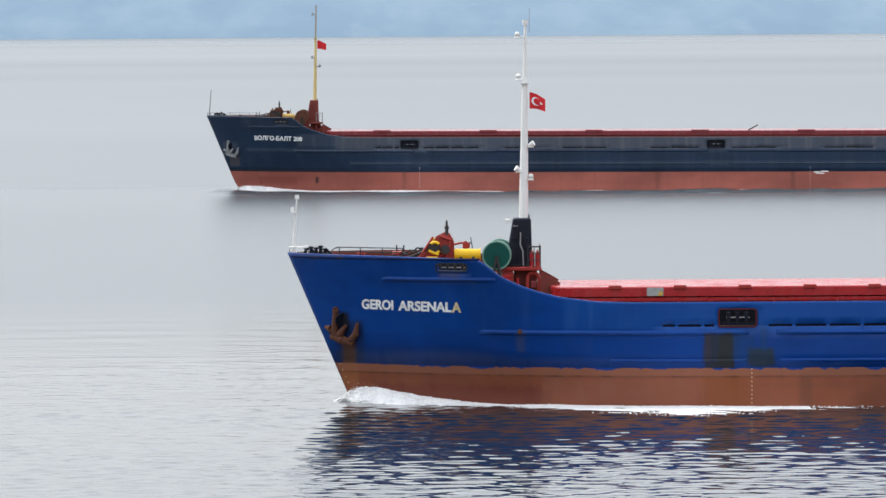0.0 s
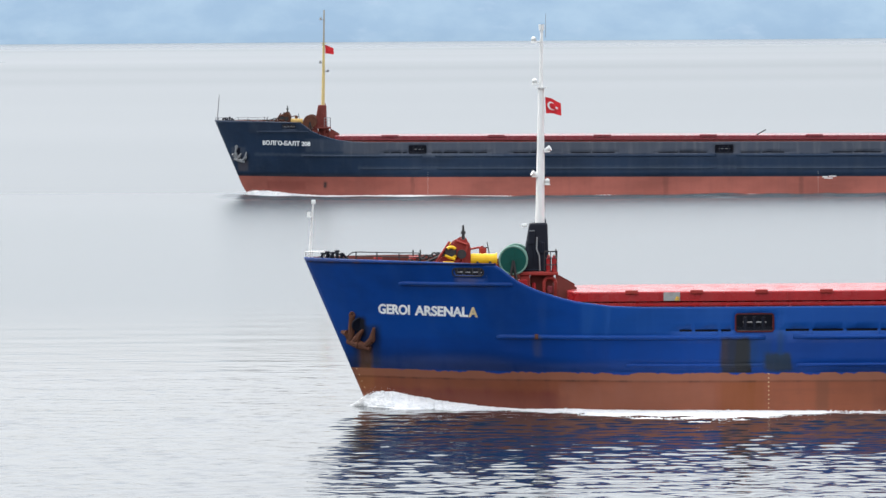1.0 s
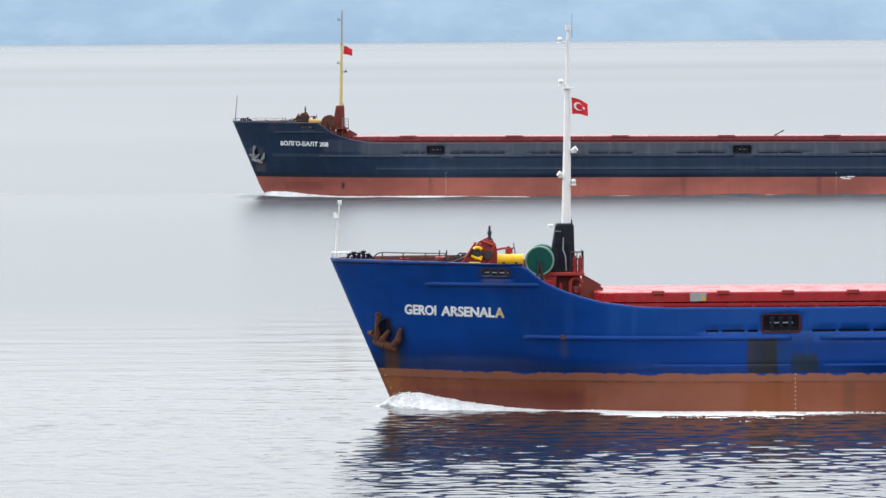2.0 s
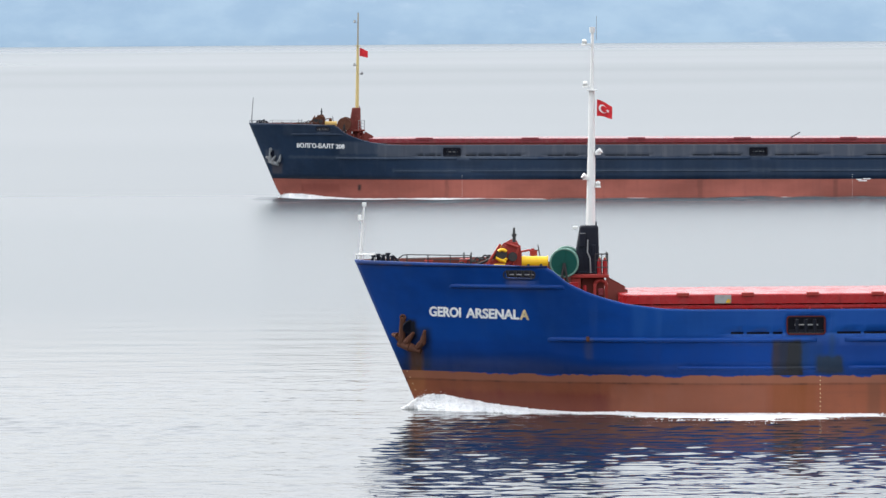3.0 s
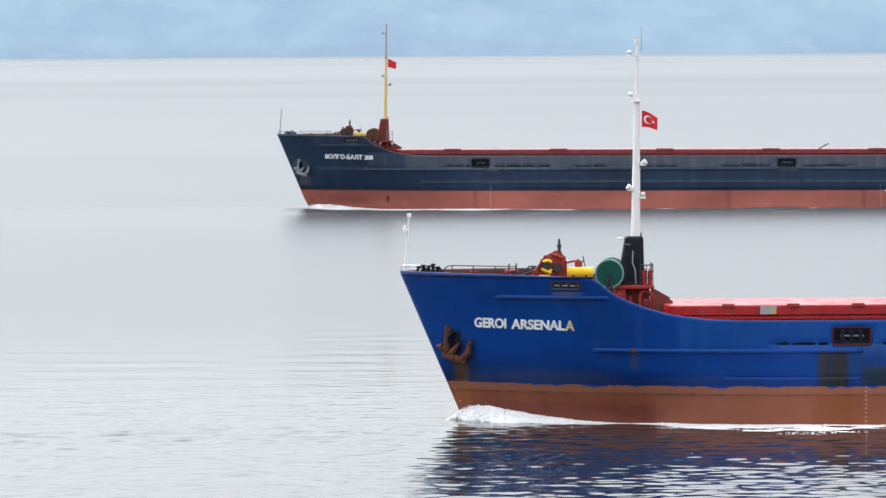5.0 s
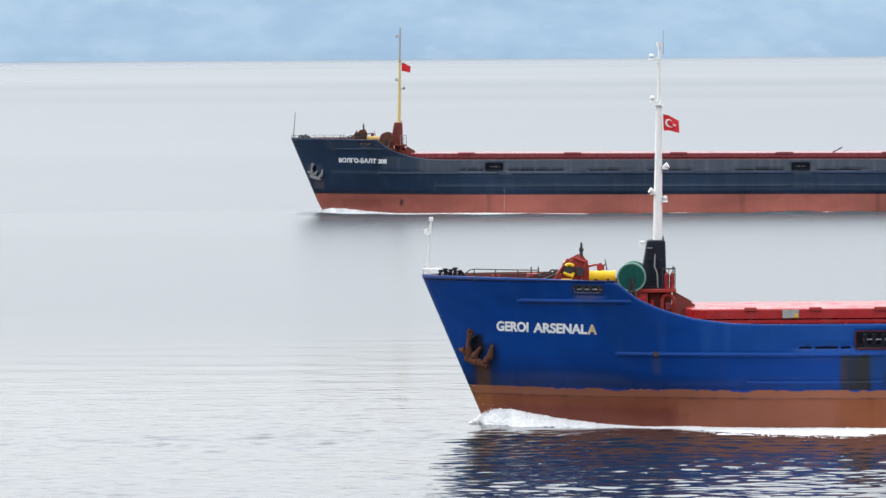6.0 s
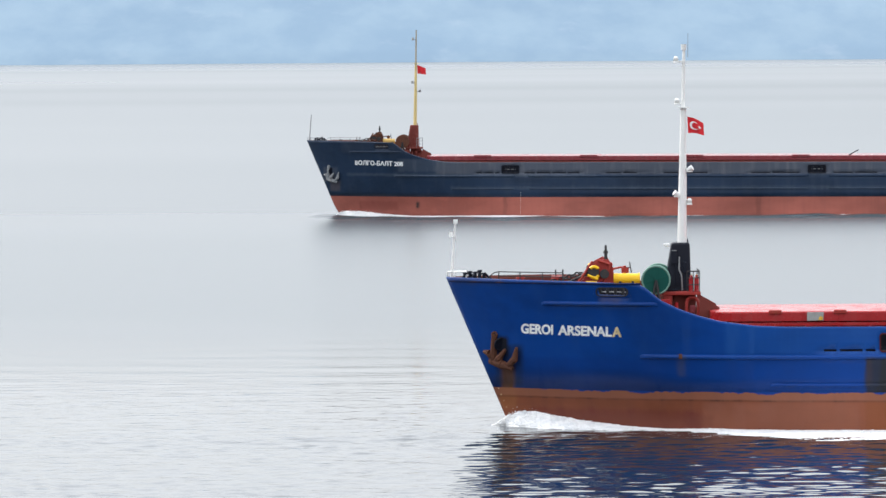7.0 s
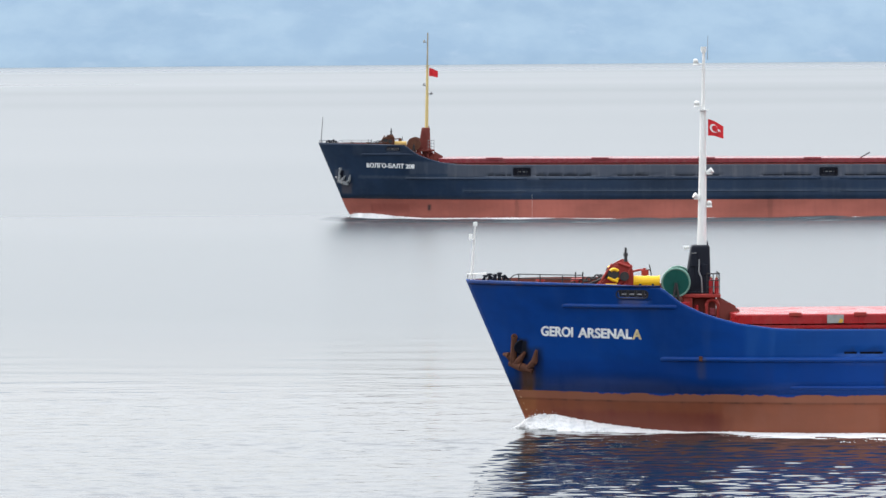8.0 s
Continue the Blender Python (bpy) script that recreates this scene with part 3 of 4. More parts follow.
    post = part("deck_post", add_rod(B(), (7.6, -1.3, 7.9), (7.6, -1.3, 8.7), 0.1, 0.05), post_mat, ship)
    part("cap", add_rod(B(), (7.6, -1.3, 8.3), (7.6, -1.3, 8.42), 0.12, 0.12), post_mat, post)
    # control stand with hand wheel
    bm = B()
    add_tube(bm, [(7.95, -0.9, 7.55), (8.3, -0.9, 7.62), (8.55, -0.9, 7.6)], 0.05)
    add_rod(bm, (8.5, -0.9, FOREDECK), (8.5, -0.9, 7.7), 0.08)
    add_box(bm, 8.35, 8.7, -1.0, -0.8, 7.35, 7.62, 0.03)
    stand = part("control_stand", bm, frame_mat, ship)
    bm = B()
    add_ring(bm, Matrix.Translation((8.78, -0.95, 7.62)) @ Matrix.Rotation(radians(80), 4, "Y"), 0.26, 0.025, 20, 6)
    add_rod(bm, (8.5, -0.95, 7.6), (8.8, -0.95, 7.62), 0.03)
    part("hand_wheel", bm, IRON, stand)


def build_reel(ship, mat, rope_mat, rim_mat):
    """Mooring-rope reel: two flanges, hub and wound rope."""
    c = Vector((9.96, -1.9, 7.04))
    reel = None
    for y in (0.0, 1.5):
        bm = B()
        m = Matrix.Translation(c + Vector((0.1 * y, y, 0.03 * y))) @ Matrix.Rotation(math.pi / 2, 4, "X")
        bmesh.ops.create_cone(bm, cap_ends=True, segments=32, radius1=0.66, radius2=0.66, depth=0.05, matrix=m)
        if reel:
            part("flange", bm, mat, reel)
        else:
            reel = part("rope_reel", bm, mat, ship, "rope reel with flat flanges")
        part("rim", add_ring(B(), m, 0.655, 0.05, 36, 8), rim_mat, reel)
    part("rope", add_rod(B(), c + Vector((0, 0.05, 0)), c + Vector((0.14, 1.45, 0.04)), 0.56, seg=24), rope_mat, reel)
    for k in range(7):
        m = Matrix.Translation(c + Vector((0.02 + 0.014 * k, 0.14 + 0.18 * k, 0.006 * k))) @ Matrix.Rotation(math.pi / 2 + 0.05 * (k % 3 - 1), 4, "X")
        part("rope_turn", add_ring(B(), m, 0.585, 0.05, 28, 6), rim_mat, reel)
    bm = B()
    add_rod(bm, c + Vector((0, -0.13, 0)), c, 0.1, seg=14)
    for k in range(3):
        a = k * math.pi / 3 + 0.35
        d = Vector((math.cos(a) * 0.6, 0, math.sin(a) * 0.6))
        add_rod(bm, c - d + Vector((0, -0.025, 0)), c + d + Vector((0, -0.025, 0)), 0.012, seg=6)
    part("hub", bm, mat, reel)
    for y in (-0.12, 1.62):
        bm = B()
        add_rod(bm, c + Vector((-0.35, y, MAINDECK + 1.2 - c.z)), c + Vector((0, y, 0)), 0.06)
        add_rod(bm, c + Vector((0.35, y, MAINDECK + 1.2 - c.z)), c + Vector((0, y, 0)), 0.06)
        part("reel_stand", bm, IRON, reel)


def build_lamp(ship, mat, x, z, out, low=False):
    """A masthead or deck light on its bracket."""
    bm = B()
    add_rod(bm, (11.33, 0, z - 0.05), (x, -0.05, z - 0.05), 0.03)
    add_box(bm, x - 0.14, x + 0.14, -0.2, 0.1, z - 0.12, z - 0.07, 0.01)
    lamp = part("mast_light", bm, mat, ship)
    bm = B()
    if low:
        add_rod(bm, (x - 0.1 * out, -0.08, z - 0.05), (x + 0.14 * out, -0.14, z + 0.1), 0.1, 0.14, 14)
    else:
        add_rod(bm, (x, -0.05, z - 0.07), (x, -0.05, z + 0.12), 0.12, 0.11, 14)
        add_rod(bm, (x, -0.05, z + 0.12), (x, -0.05, z + 0.2), 0.13, 0.05, 14)
    part("housing", bm, mat, lamp, smooth=False)
    part("lens", add_rod(B(), (x, -0.05, z - 0.03), (x, -0.05, z + 0.07), 0.125, seg=14), GLASS if not low else IRON, lamp)


def build_flag(label, x, z, w, h, phase, detailed):
    """A flag blown aft, with its waves set; returns the flag, hinged at its hoist."""
    def bend(u, v):
        s = u * w
        return (s * 0.96, 0.085 * u * math.sin(u * 7.0 + phase + v * 0.8) - 0.22 * s, v * h * (1 - 0.26 * u) - 0.14 * s * u + 0.04 * math.sin(u * 5 + phase) * u)

    bm = B()
    n = 16
    sheets = []
    for off in (-0.006, 0.006):
        rows = [[bm.verts.new(Vector(bend(i / n, j / 8)) + Vector((0, off, 0))) for j in range(9)] for i in range(n + 1)]
        sheets.append(rows)
        for A, C in zip(rows, rows[1:]):
            for j in range(8):
                bm.faces.new((A[j], C[j], C[j + 1], A[j + 1]))
    flag = tagged(part("flag", bm, FLAG_RED, None, smooth=True), label, "flag", "flags on the foremasts")
    flag.location = (x, 0, z)

    def shape(name, loop):
        bm = B()
        for off in (-0.016, 0.016):
            bm.faces.new([bm.verts.new(Vector(bend(px, pz)) + Vector((0, off, 0))) for px, pz in loop])
        bmesh.ops.triangulate(bm, faces=bm.faces[:])
        part(name, bm, FLAG_WHITE, flag)

    if detailed:
        k = w / h
        R, r, cx, dx = 0.27, 0.215, 0.40, 0.075
        turn = np.linspace(radians(40), radians(320), 26)
        outer = [(cx + R / k * math.cos(a), 0.5 + R * math.sin(a)) for a in turn]
        inner = [(cx + dx + r / k * math.cos(a), 0.5 + r * math.sin(a)) for a in np.linspace(radians(50), radians(310), 26)]
        bm = B()
        for off in (-0.016, 0.016):
            pair = [[bm.verts.new(Vector(bend(*p)) + Vector((0, off, 0))) for p in line] for line in (outer, inner)]
            for i in range(25):
                bm.faces.new((pair[0][i], pair[0][i + 1], pair[1][i + 1], pair[1][i]))
        part("crescent", bm, FLAG_WHITE, flag)
        star = [(0.72 + (0.13 if i % 2 == 0 else 0.05) / k * math.cos(math.pi + i * math.pi / 5), 0.5 + (0.13 if i % 2 == 0 else 0.05) * math.sin(math.pi + i * math.pi / 5)) for i in range(10)]
        shape("star", star)
    return flag


def build_bottle(label, mat, cap_mat):
    """A gas bottle: shouldered body, valve guard and valve."""
    bm = B()
    add_rod(bm, (0, 0, 0), (0, 0, 0.62), 0.115, 0.115, 16)
    add_rod(bm, (0, 0, 0.62), (0, 0, 0.74), 0.115, 0.05, 16)
    body = tagged(part("gas_bottle", bm, mat, None), label, "gas bottle", "gas bottles on the mast platform")
    part("valve_guard", add_ring(B(), Matrix.Translation((0, 0, 0.76)), 0.06, 0.016, 14, 6), mat, body)
    part("valve", add_rod(B(), (0, 0, 0.72), (0, 0, 0.84), 0.025), cap_mat, body)
    part("foot_ring", add_ring(B(), Matrix.Translation((0, 0, 0.03)), 0.11, 0.025, 16, 6), mat, body)
    return body


def build_hatch_cover(ship, x0, x1, mat, first):
    """One cambered steel hatch cover with a skirt."""
    w, zs, crown = 3.7, 5.58, 0.13
    bm = B()
    n, k = (10, 14) if first else (2, 14)
    rows = []
    for i in range(n + 1):
        x = x0 + 0.004 + (x1 - x0 - 0.008) * (i / n) ** (2 if first else 1)
        f = 1.0
        if first:
            u = min((x - x0) / 1.3, 1)
            f = 0.62 + 0.38 * math.sqrt(max(1 - (1 - u) ** 2, 0))
        row = [bm.verts.new((x, -w * f, 5.13)), bm.verts.new((x, -w * f, zs - 0.05))]
        for j in range(k + 1):
            y = -w * f + 0.05 + (2 * w * f - 0.1) * j / k
            row.append(bm.verts.new((x, y, zs + crown * (1 - (y / w) ** 2) - crown * (1 - f * f))))
        row += [bm.verts.new((x, w * f, zs - 0.05)), bm.verts.new((x, w * f, 5.13))]
        rows.append(row)
    for A, C in zip(rows, rows[1:]):
        for j in range(len(A)):
            bm.faces.new((A[j], C[j], C[(j + 1) % len(A)], A[(j + 1) % len(A)]))
    bm.faces.new(rows[0]), bm.faces.new(rows[-1])
    return part("hatch_cover", bm, mat, ship)


def build_ship(name, label, hue, word, detail):
    ship = thing(name, label, "ship", group="cargo ships under way")
    boot = ROWS.index(detail["boot"])
    topside = part("topside", hull_side(B(), boot, len(ROWS) - 1, True), hue["hull"], ship, hue["hull_label"], True)
    solid = topside.modifiers.new("plating", "SOLIDIFY")
    solid.thickness, solid.offset, solid.material_offset = 0.07, -1, 1
    topside.data.materials.append(hue["deck"])
    part("boot_topping", hull_side(B(), 0, boot, False), hue["boot"], ship, hue["boot_label"], True)
    bm = B()
    add_box(bm, LENGTH - 0.05, LENGTH + 0.05, -HALF, HALF, -1.8, 4.99)
    part("transom", bm, hue["hull"], ship)
    part("bulwark_cap", strake(strake(B(), 0.12, 9.1, 7.0, 0.05, -1), 0.12, 9.1, 7.0, 0.05, 1), hue["cap"], ship)
    part("forecastle_deck", deck_sheet(B(), 0.5, 9.95, FOREDECK), hue["deck"], ship)
    part("main_deck", deck_sheet(B(), 9.0, LENGTH - 0.1, MAINDECK), hue["deck"], ship)
    part("bulkhead", plate_bulkhead(B(), 9.9, MAINDECK, FOREDECK - 0.07), hue["deck"], ship)
    # rubbing strakes
    for x0, x1, z, r in ((4.5, 9.9, 6.05, 0.11), (9.1, 21.65, 3.56, 0.12), (22.95, 52, 3.56, 0.12), (54, 108, 3.56, 0.12), (15.15, 21.6, 2.25, 0.09), (23.1, 52, 2.25, 0.09), (54, 108, 2.25, 0.09)):
        part("rubbing_strake", strake(B(), x0, x1, z, r), hue["strake"], ship, smooth=True)
    # openings in the bulwark, with rollers
    for a, b in PORTS[:2 if detail["far"] else 1]:
        f = part("mooring_port", rounded_ring(B(), a - 0.05, b + 0.05, 3.79, 4.69, lambda x, z: -HALF, 0.07, 0.03, 0.16), hue["port"], ship)
        for k in range(3):
            x = a + (b - a) * (0.26 + 0.24 * k)
            part("roller", add_rod(B(), (x, -HALF + 0.25, 3.85), (x, -HALF + 0.25, 4.5), 0.1), BLACK, f)
        bm = B()
        add_box(bm, a, b, -HALF + 0.12, -HALF + 0.42, 3.79, 3.88, 0.02)
        part("roller_bed", bm, IRON, f)
        # added black sheet, stands in for the shade inside the port
        bm = B()
        add_box(bm, a, b, -HALF + 0.55, -HALF + 0.62, 3.79, 4.62, 0.01)
        part("shade_plate", bm, BLACK, f)
        bm = B()
        add_box(bm, a + 0.35, b - 0.3, -HALF + 0.2, -HALF + 0.3, 4.22, 4.28, 0.01)
        part("roller_bar", bm, GREY, f)
    skin = lambda x, z: -breadth(x, z)
    f = part("fairlead", doubler_plate(B(), (6.92, 8.66, 6.34, 6.9), (7.07, 8.5, 6.44, 6.8), 0.1, 0.175, skin), hue["hull"], ship)
    part("lip", doubler_plate(B(), (7.02, 8.55, 6.4, 6.84), (7.08, 8.49, 6.45, 6.79), 0.21, 0.165, skin, 0.06, 0.1), hue["fairlead"], f)
    # another added black sheet, for the dark inside of the fairlead
    bm = B()
    yo = -breadth(7.8, 6.65) + 0.3
    add_box(bm, OVAL[0] - 0.2, OVAL[1] + 0.2, yo + 1.2, yo + 1.25, FOREDECK, 6.75)
    part("shade_plate", bm, BLACK, f)
    for k in range(4):
        x = OVAL[0] + 0.2 + 0.36 * k
        part("roller", add_rod(B(), (x, skin(x, 6.6) + 0.32, 6.32), (x, skin(x, 6.6) + 0.32, 6.8), 0.07), IRON, f)
    part("roller_bar", add_rod(B(), (OVAL[0] + 0.1, skin(OVAL[0] + 0.1, 6.6) + 0.36, 6.6), (OVAL[1] - 0.1, skin(OVAL[1] - 0.1, 6.6) + 0.36, 6.6), 0.03), GREY, f)
    build_anchor(ship, hue["anchor"])
    # stem head: white rail, jackstaff, black roller chocks
    bm = B()
    for s in (-1, 1):
        add_tube(bm, [(0.05, 0, 7.42), (0.4, s * 0.28, 7.44), (0.95, s * 0.75, 7.44)], 0.028)
        for x, y in ((0.08, 0.0), (0.4, 0.28), (0.95, 0.75)):
            add_rod(bm, (x, s * y, 7.05), (x, s * y, 7.44), 0.026)
    part("stem_rail", bm, hue["jack"], ship)
    js = part("jackstaff", add_rod(B(), (0.25, 0, 7.05), (0.46, 0, 9.86), 0.06, 0.035), hue["jack"], ship)
    if not detail["far"]:
        bm = B()
        add_box(bm, 0.18, 0.44, -0.12, 0.12, 9.08, 9.12)
        add_rod(bm, (0.24, 0, 9.12), (0.24, 0, 9.34), 0.085, 0.075, 12)
        part("anchor_light", bm, WHITE, js)
        part("anchor_light", add_box(B(), 0.36, 0.56, -0.06, 0.06, 9.72, 9.92, 0.02), WHITE, js)
    for x0, count, high in ((0.92, 2, 0.4), (1.38, 3, 0.46)):
        y = -breadth(x0, 7.0) + 0.3
        bm = add_box(B(), x0 - 0.2, x0 + 0.22 * count + 0.12, y - 0.12, y + 0.2, 7.0, 7.18, 0.03)
        chock = part("roller_chock", bm, BLACK, ship)
        for k in range(count):
            x = x0 + 0.21 * k
            top_z = 7.1 + high * (0.82, 1.0, 0.7)[k]
            bm = add_rod(B(), (x, y, 7.14), (x, y, top_z - 0.1), 0.095, 0.075, 12)
            add_rod(bm, (x, y, top_z - 0.1), (x, y, top_z - 0.03), 0.13, 0.13, 12)
            add_rod(bm, (x, y, top_z - 0.03), (x, y, top_z), 0.13, 0.05, 12)
            part("roller", bm, BLACK, chock)
        part("cheek", add_rod(B(), (x0 - 0.18, y - 0.06, 7.1), (x0 + 0.04, y - 0.1, 7.1 + high * 0.8), 0.06, 0.05, 8), BLACK, chock)
        part("cheek", add_rod(B(), (x0 + 0.22 * count + 0.08, y - 0.06, 7.08), (x0 + 0.22 * (count - 1), y - 0.1, 7.1 + high * 0.7), 0.07, 0.05, 8), BLACK, chock)
    edge = lambda x, z: Vector((x, -max(breadth(x, 6.95) - 0.12, 0.05), z))
    rails = part("bow_rail", add_tube(B(), [edge(2.0, 7.05), edge(2.12, 7.32), edge(2.3, 7.46), edge(2.5, 7.5)], 0.026), hue["rail"], ship)
    rail_run(rails, hue["rail"], [2.5, 3.5, 4.55, 5.5], 6.95, 7.5, 7.3)
    for x, y in ((3.54, -1.2), (5.23, -1.6)):
        bm = B()
        add_rod(bm, (x, y, FOREDECK), (x, y, 7.2), 0.17, 0.17, 14)
        add_rod(bm, (x, y, 7.14), (x, y, 7.24), 0.22, 0.2, 14)
        part("bollard", bm, hue["frame"], ship)
    bm = B()
    add_box(bm, 5.0, 5.55, -1.5, -0.9, FOREDECK, 7.25, 0.04)
    part("deck_locker", bm, hue["frame"], ship)
    for x in (5.21, 5.55):
        part("sounding_pipe", add_rod(B(), (x, -1.3, FOREDECK), (x, -1.3, 7.55), 0.035), IRON, ship)
    build_windlass(ship, hue["frame"], hue["gear"], hue["motor"], IRON)
    build_reel(ship, hue["reel"], hue["rope"], hue["rim"])
    # mast house on its platform
    bm = B()
    add_box(bm, 10.25, 12.1, -1.6, 1.6, 6.3, 6.46, 0.03)
    house = part("mast_platform", bm, hue["base"], ship)
    bm = B()
    add_box(bm, 10.3, 10.75, -1.5, -1.0, MAINDECK, 6.3, 0.03)
    part("leg", bm, hue["base"], house)
    for x0, x1 in ((11.35, 11.5), (11.9, 12.05)):
        bm = B()
        add_box(bm, x0, x1, -1.5, -1.2, MAINDECK, 6.0, 0.02)
        part("leg", bm, hue["base"], house)
    part("locker", add_box(B(), 10.12, 10.62, -1.95, -1.55, 5.3, 6.12, 0.03), hue["locker"], house)
    part("hose_box", add_box(B(), 11.58, 11.84, -1.5, -1.3, 5.45, 5.8, 0.03), hue["hose"], house)
    part("valve", add_rod(B(), (10.95, -1.5, 5.4), (10.95, -1.5, 5.95), 0.1, 0.08), hue["locker"], house)
    bm = B()
    add_ring(bm, Matrix.Translation((11.7, -1.35, 5.9)) @ Matrix.Rotation(math.pi / 2, 4, "X"), 0.28, 0.09, 14, 8, math.pi)
    part("arch", bm, hue["base"], house)
    # the trunk's darker red stands in for shade under the platform
    bm = B()
    add_box(bm, 10.8, 11.9, -0.9, 0.9, MAINDECK, 6.3, 0.05)
    part("trunk", bm, hue["plate"], house)
    bm = B()
    add_box(bm, 10.38, 11.68, -0.75, 0.75, 6.46, 8.76, 0.1, (0.66, 0.8))
    tower = part("mast_house", bm, hue["house"], ship)
    for v in tower.data.vertices:
        v.co.x += 0.17 * (v.co.z - 6.46) / 2.3
    bm = B()
    add_box(bm, 10.9, 11.35, -0.74, -0.68, 6.7, 7.9, 0.03)
    part("door", bm, hue["house"], tower)
    part("hatch_panel", add_box(B(), 10.72, 11.02, -0.78, -0.7, 7.75, 8.45, 0.03), hue["house"], tower)
    part("step", add_box(B(), 10.74, 11.0, -0.8, -0.74, 8.38, 8.41), hue["pipe"], tower)
    part("vent_box", add_box(B(), 11.28, 11.5, -0.78, -0.62, 7.3, 7.85, 0.04), hue["house"], tower)
    part("cable_pipe", add_rod(B(), (11.63, -0.55, 6.5), (11.52, -0.5, 8.95), 0.035), hue["house"], tower)
    part("skirt", add_box(B(), 10.28, 11.78, -0.85, 0.85, 6.46, 6.56, 0.03), hue["house"], tower)
    part("pipe", add_tube(B(), [(11.25, -0.85, 6.5), (11.22, -0.83, 7.2), (11.1, -0.8, 7.5), (11.12, -0.78, 8.1)], 0.035), hue["pipe"], tower)
    for s in (-1, 1):
        bm = B()
        pr = [(12.05, 6.25), (12.97, 5.73), (12.97, MAINDECK), (12.05, MAINDECK)]
        a = [bm.verts.new((x, s * 1.9, z)) for x, z in pr]
        b = [bm.verts.new((x, s * 1.9 + 0.08, z)) for x, z in pr]
        bm.faces.new(a), bm.faces.new(b)
        for i in range(4):
            bm.faces.new((a[i], a[(i + 1) % 4], b[(i + 1) % 4], b[i]))
        part("bracket_plate", bm, hue["plate"], ship)
    prail = part("platform_rail", add_tube(B(), [(11.45, -1.5, 7.43), (12.05, -1.5, 7.43), (12.05, 1.5, 7.43)], 0.03), hue["rail2"], ship)
    for x, y in ((11.45, -1.5), (11.75, -1.5), (12.05, -1.5), (12.05, 0), (12.05, 1.5)):
        part("rail_post", add_rod(B(), (x, y, 6.44), (x, y, 7.43), 0.02), hue["rail2"], prail)
    for z in (6.8, 7.12):
        part("rail_bar", add_tube(B(), [(11.45, -1.5, z), (12.05, -1.5, z), (12.05, 1.5, z)], 0.02), hue["rail2"], prail)
    # the mast
    top = detail["mast_top"]
    bm = B()
    g = 0.8 if detail["far"] else 0.94
    add_rod(bm, (11.27, 0, 8.5), (11.33, 0, 12.0), 0.235 * g, 0.20 * g, 16)
    add_rod(bm, (11.33, 0, 12.0), (11.37, 0, 15.2), 0.19 * g, 0.15 * g, 16)
    part_top = add_rod(B(), (11.37, 0, 15.18), (11.42, 0, top), 0.09, 0.065, 12)
    mast = part("foremast", bm, hue["mast"], ship, hue["mast_label"])
    part("topmast", part_top, hue["topmast"], mast)
    bm = B()
    add_box(bm, 11.12, 11.65, -0.25, 0.25, 15.17, 15.23)
    part("crosstree", bm, hue["mast"], mast)
    if not detail["far"]:
        for x, z, o, low in ((11.03, 17.45, -1, False), (11.07, 15.45, -1, False), (11.65, 12.24, 1, True), (11.05, 11.05, -1, True), (11.64, 10.67, 1, False)):
            build_lamp(ship, WHITE, x, z, o, low)
        bm = B()
        add_rod(bm, (11.41, 0, top - 0.15), (11.41, 0, top + 0.12), 0.12, 0.14, 12)
        part("top_light", bm, WHITE, mast)
        part("aerial", add_rod(B(), (11.6, 0.1, 17.6), (11.62, 0.1, 18.75), 0.016, 0.01), GREY, mast)
        part("deck_lamp", add_box(B(), 10.4, 10.66, -0.5, -0.3, 8.58, 8.72, 0.03), WHITE, tower)
    else:
        for x, z, o, low in ((11.05, 17.7, -1, False), (11.0, 13.2, -1, False), (11.75, 12.3, 1, True)):
            build_lamp(ship, GREY, x, z, o, low)
    # hatch
    part("coaming", hatch_coaming(B()), hue["coaming"], ship)
    end = 90.5
    k = 0
    x = 12.5
    while x < end - 0.1:
        cover = build_hatch_cover(ship, x, x + 6.0, hue["cover"], k == 0)
        first, gap, half, low, high = detail["cleats"]
        for xx in np.arange(first, end, gap):
            if x <= xx < x + 6.0:
                part("cleat", add_box(B(), xx - half, xx + half, -3.8, -3.5, low, high, 0.04), hue["cleat"], cover)
        for xx in (x + 1.4, x + 4.4):
            bm = B()
            add_box(bm, xx - 0.03, xx + 0.03, -3.74, -3.68, 5.14, 5.54)
            part("rib", bm, hue["cover"], cover)
        x += 6.0
        k += 1
    # black bar added behind the freeing slots in place of the shade inside
    part("slot_shade_bar", add_box(B(), 16.5, 70, -HALF + 0.22, -HALF + 0.3, MAINDECK, 4.02), BLACK, ship)
    if not detail["far"]:
        part("fender_lug", add_box(B(), 10.9, 11.07, -breadth(11, 3.6) - 0.15, -breadth(11, 3.6) + 0.05, 3.46, 3.7, 0.04), RUSTY, ship, "rusty lug on the rubbing strake")
    if detail["far"]:
        part("hand_crank", add_rod(B(), (56.3, -3.2, 5.6), (57.3, -3.2, 6.15), 0.06), IRON, ship)
        for a, b, z in ((62.9, 63.5, 1.34), (63.6, 64.4, 1.4), (63.1, 64.0, 1.2)):
            part("load_mark", add_box(B(), a, b, -HALF - 0.012, -HALF + 0.03, z - 0.05, z + 0.05), LETTER, ship, "white painted load marks")
    part("weld_seam", add_box(B(), 22.33, 22.37, -HALF - 0.012, -HALF + 0.03, 3.98, 4.95), hue["seam"], ship)
    for k in range(9):
        f = k / 8
        m = Matrix.Translation((4.9 + 1.5 * f, -1.75 + 0.02 * k, 6.95 + 0.42 * f)) @ Matrix.Rotation(radians(90 * (k % 2) + 20), 4, "X")
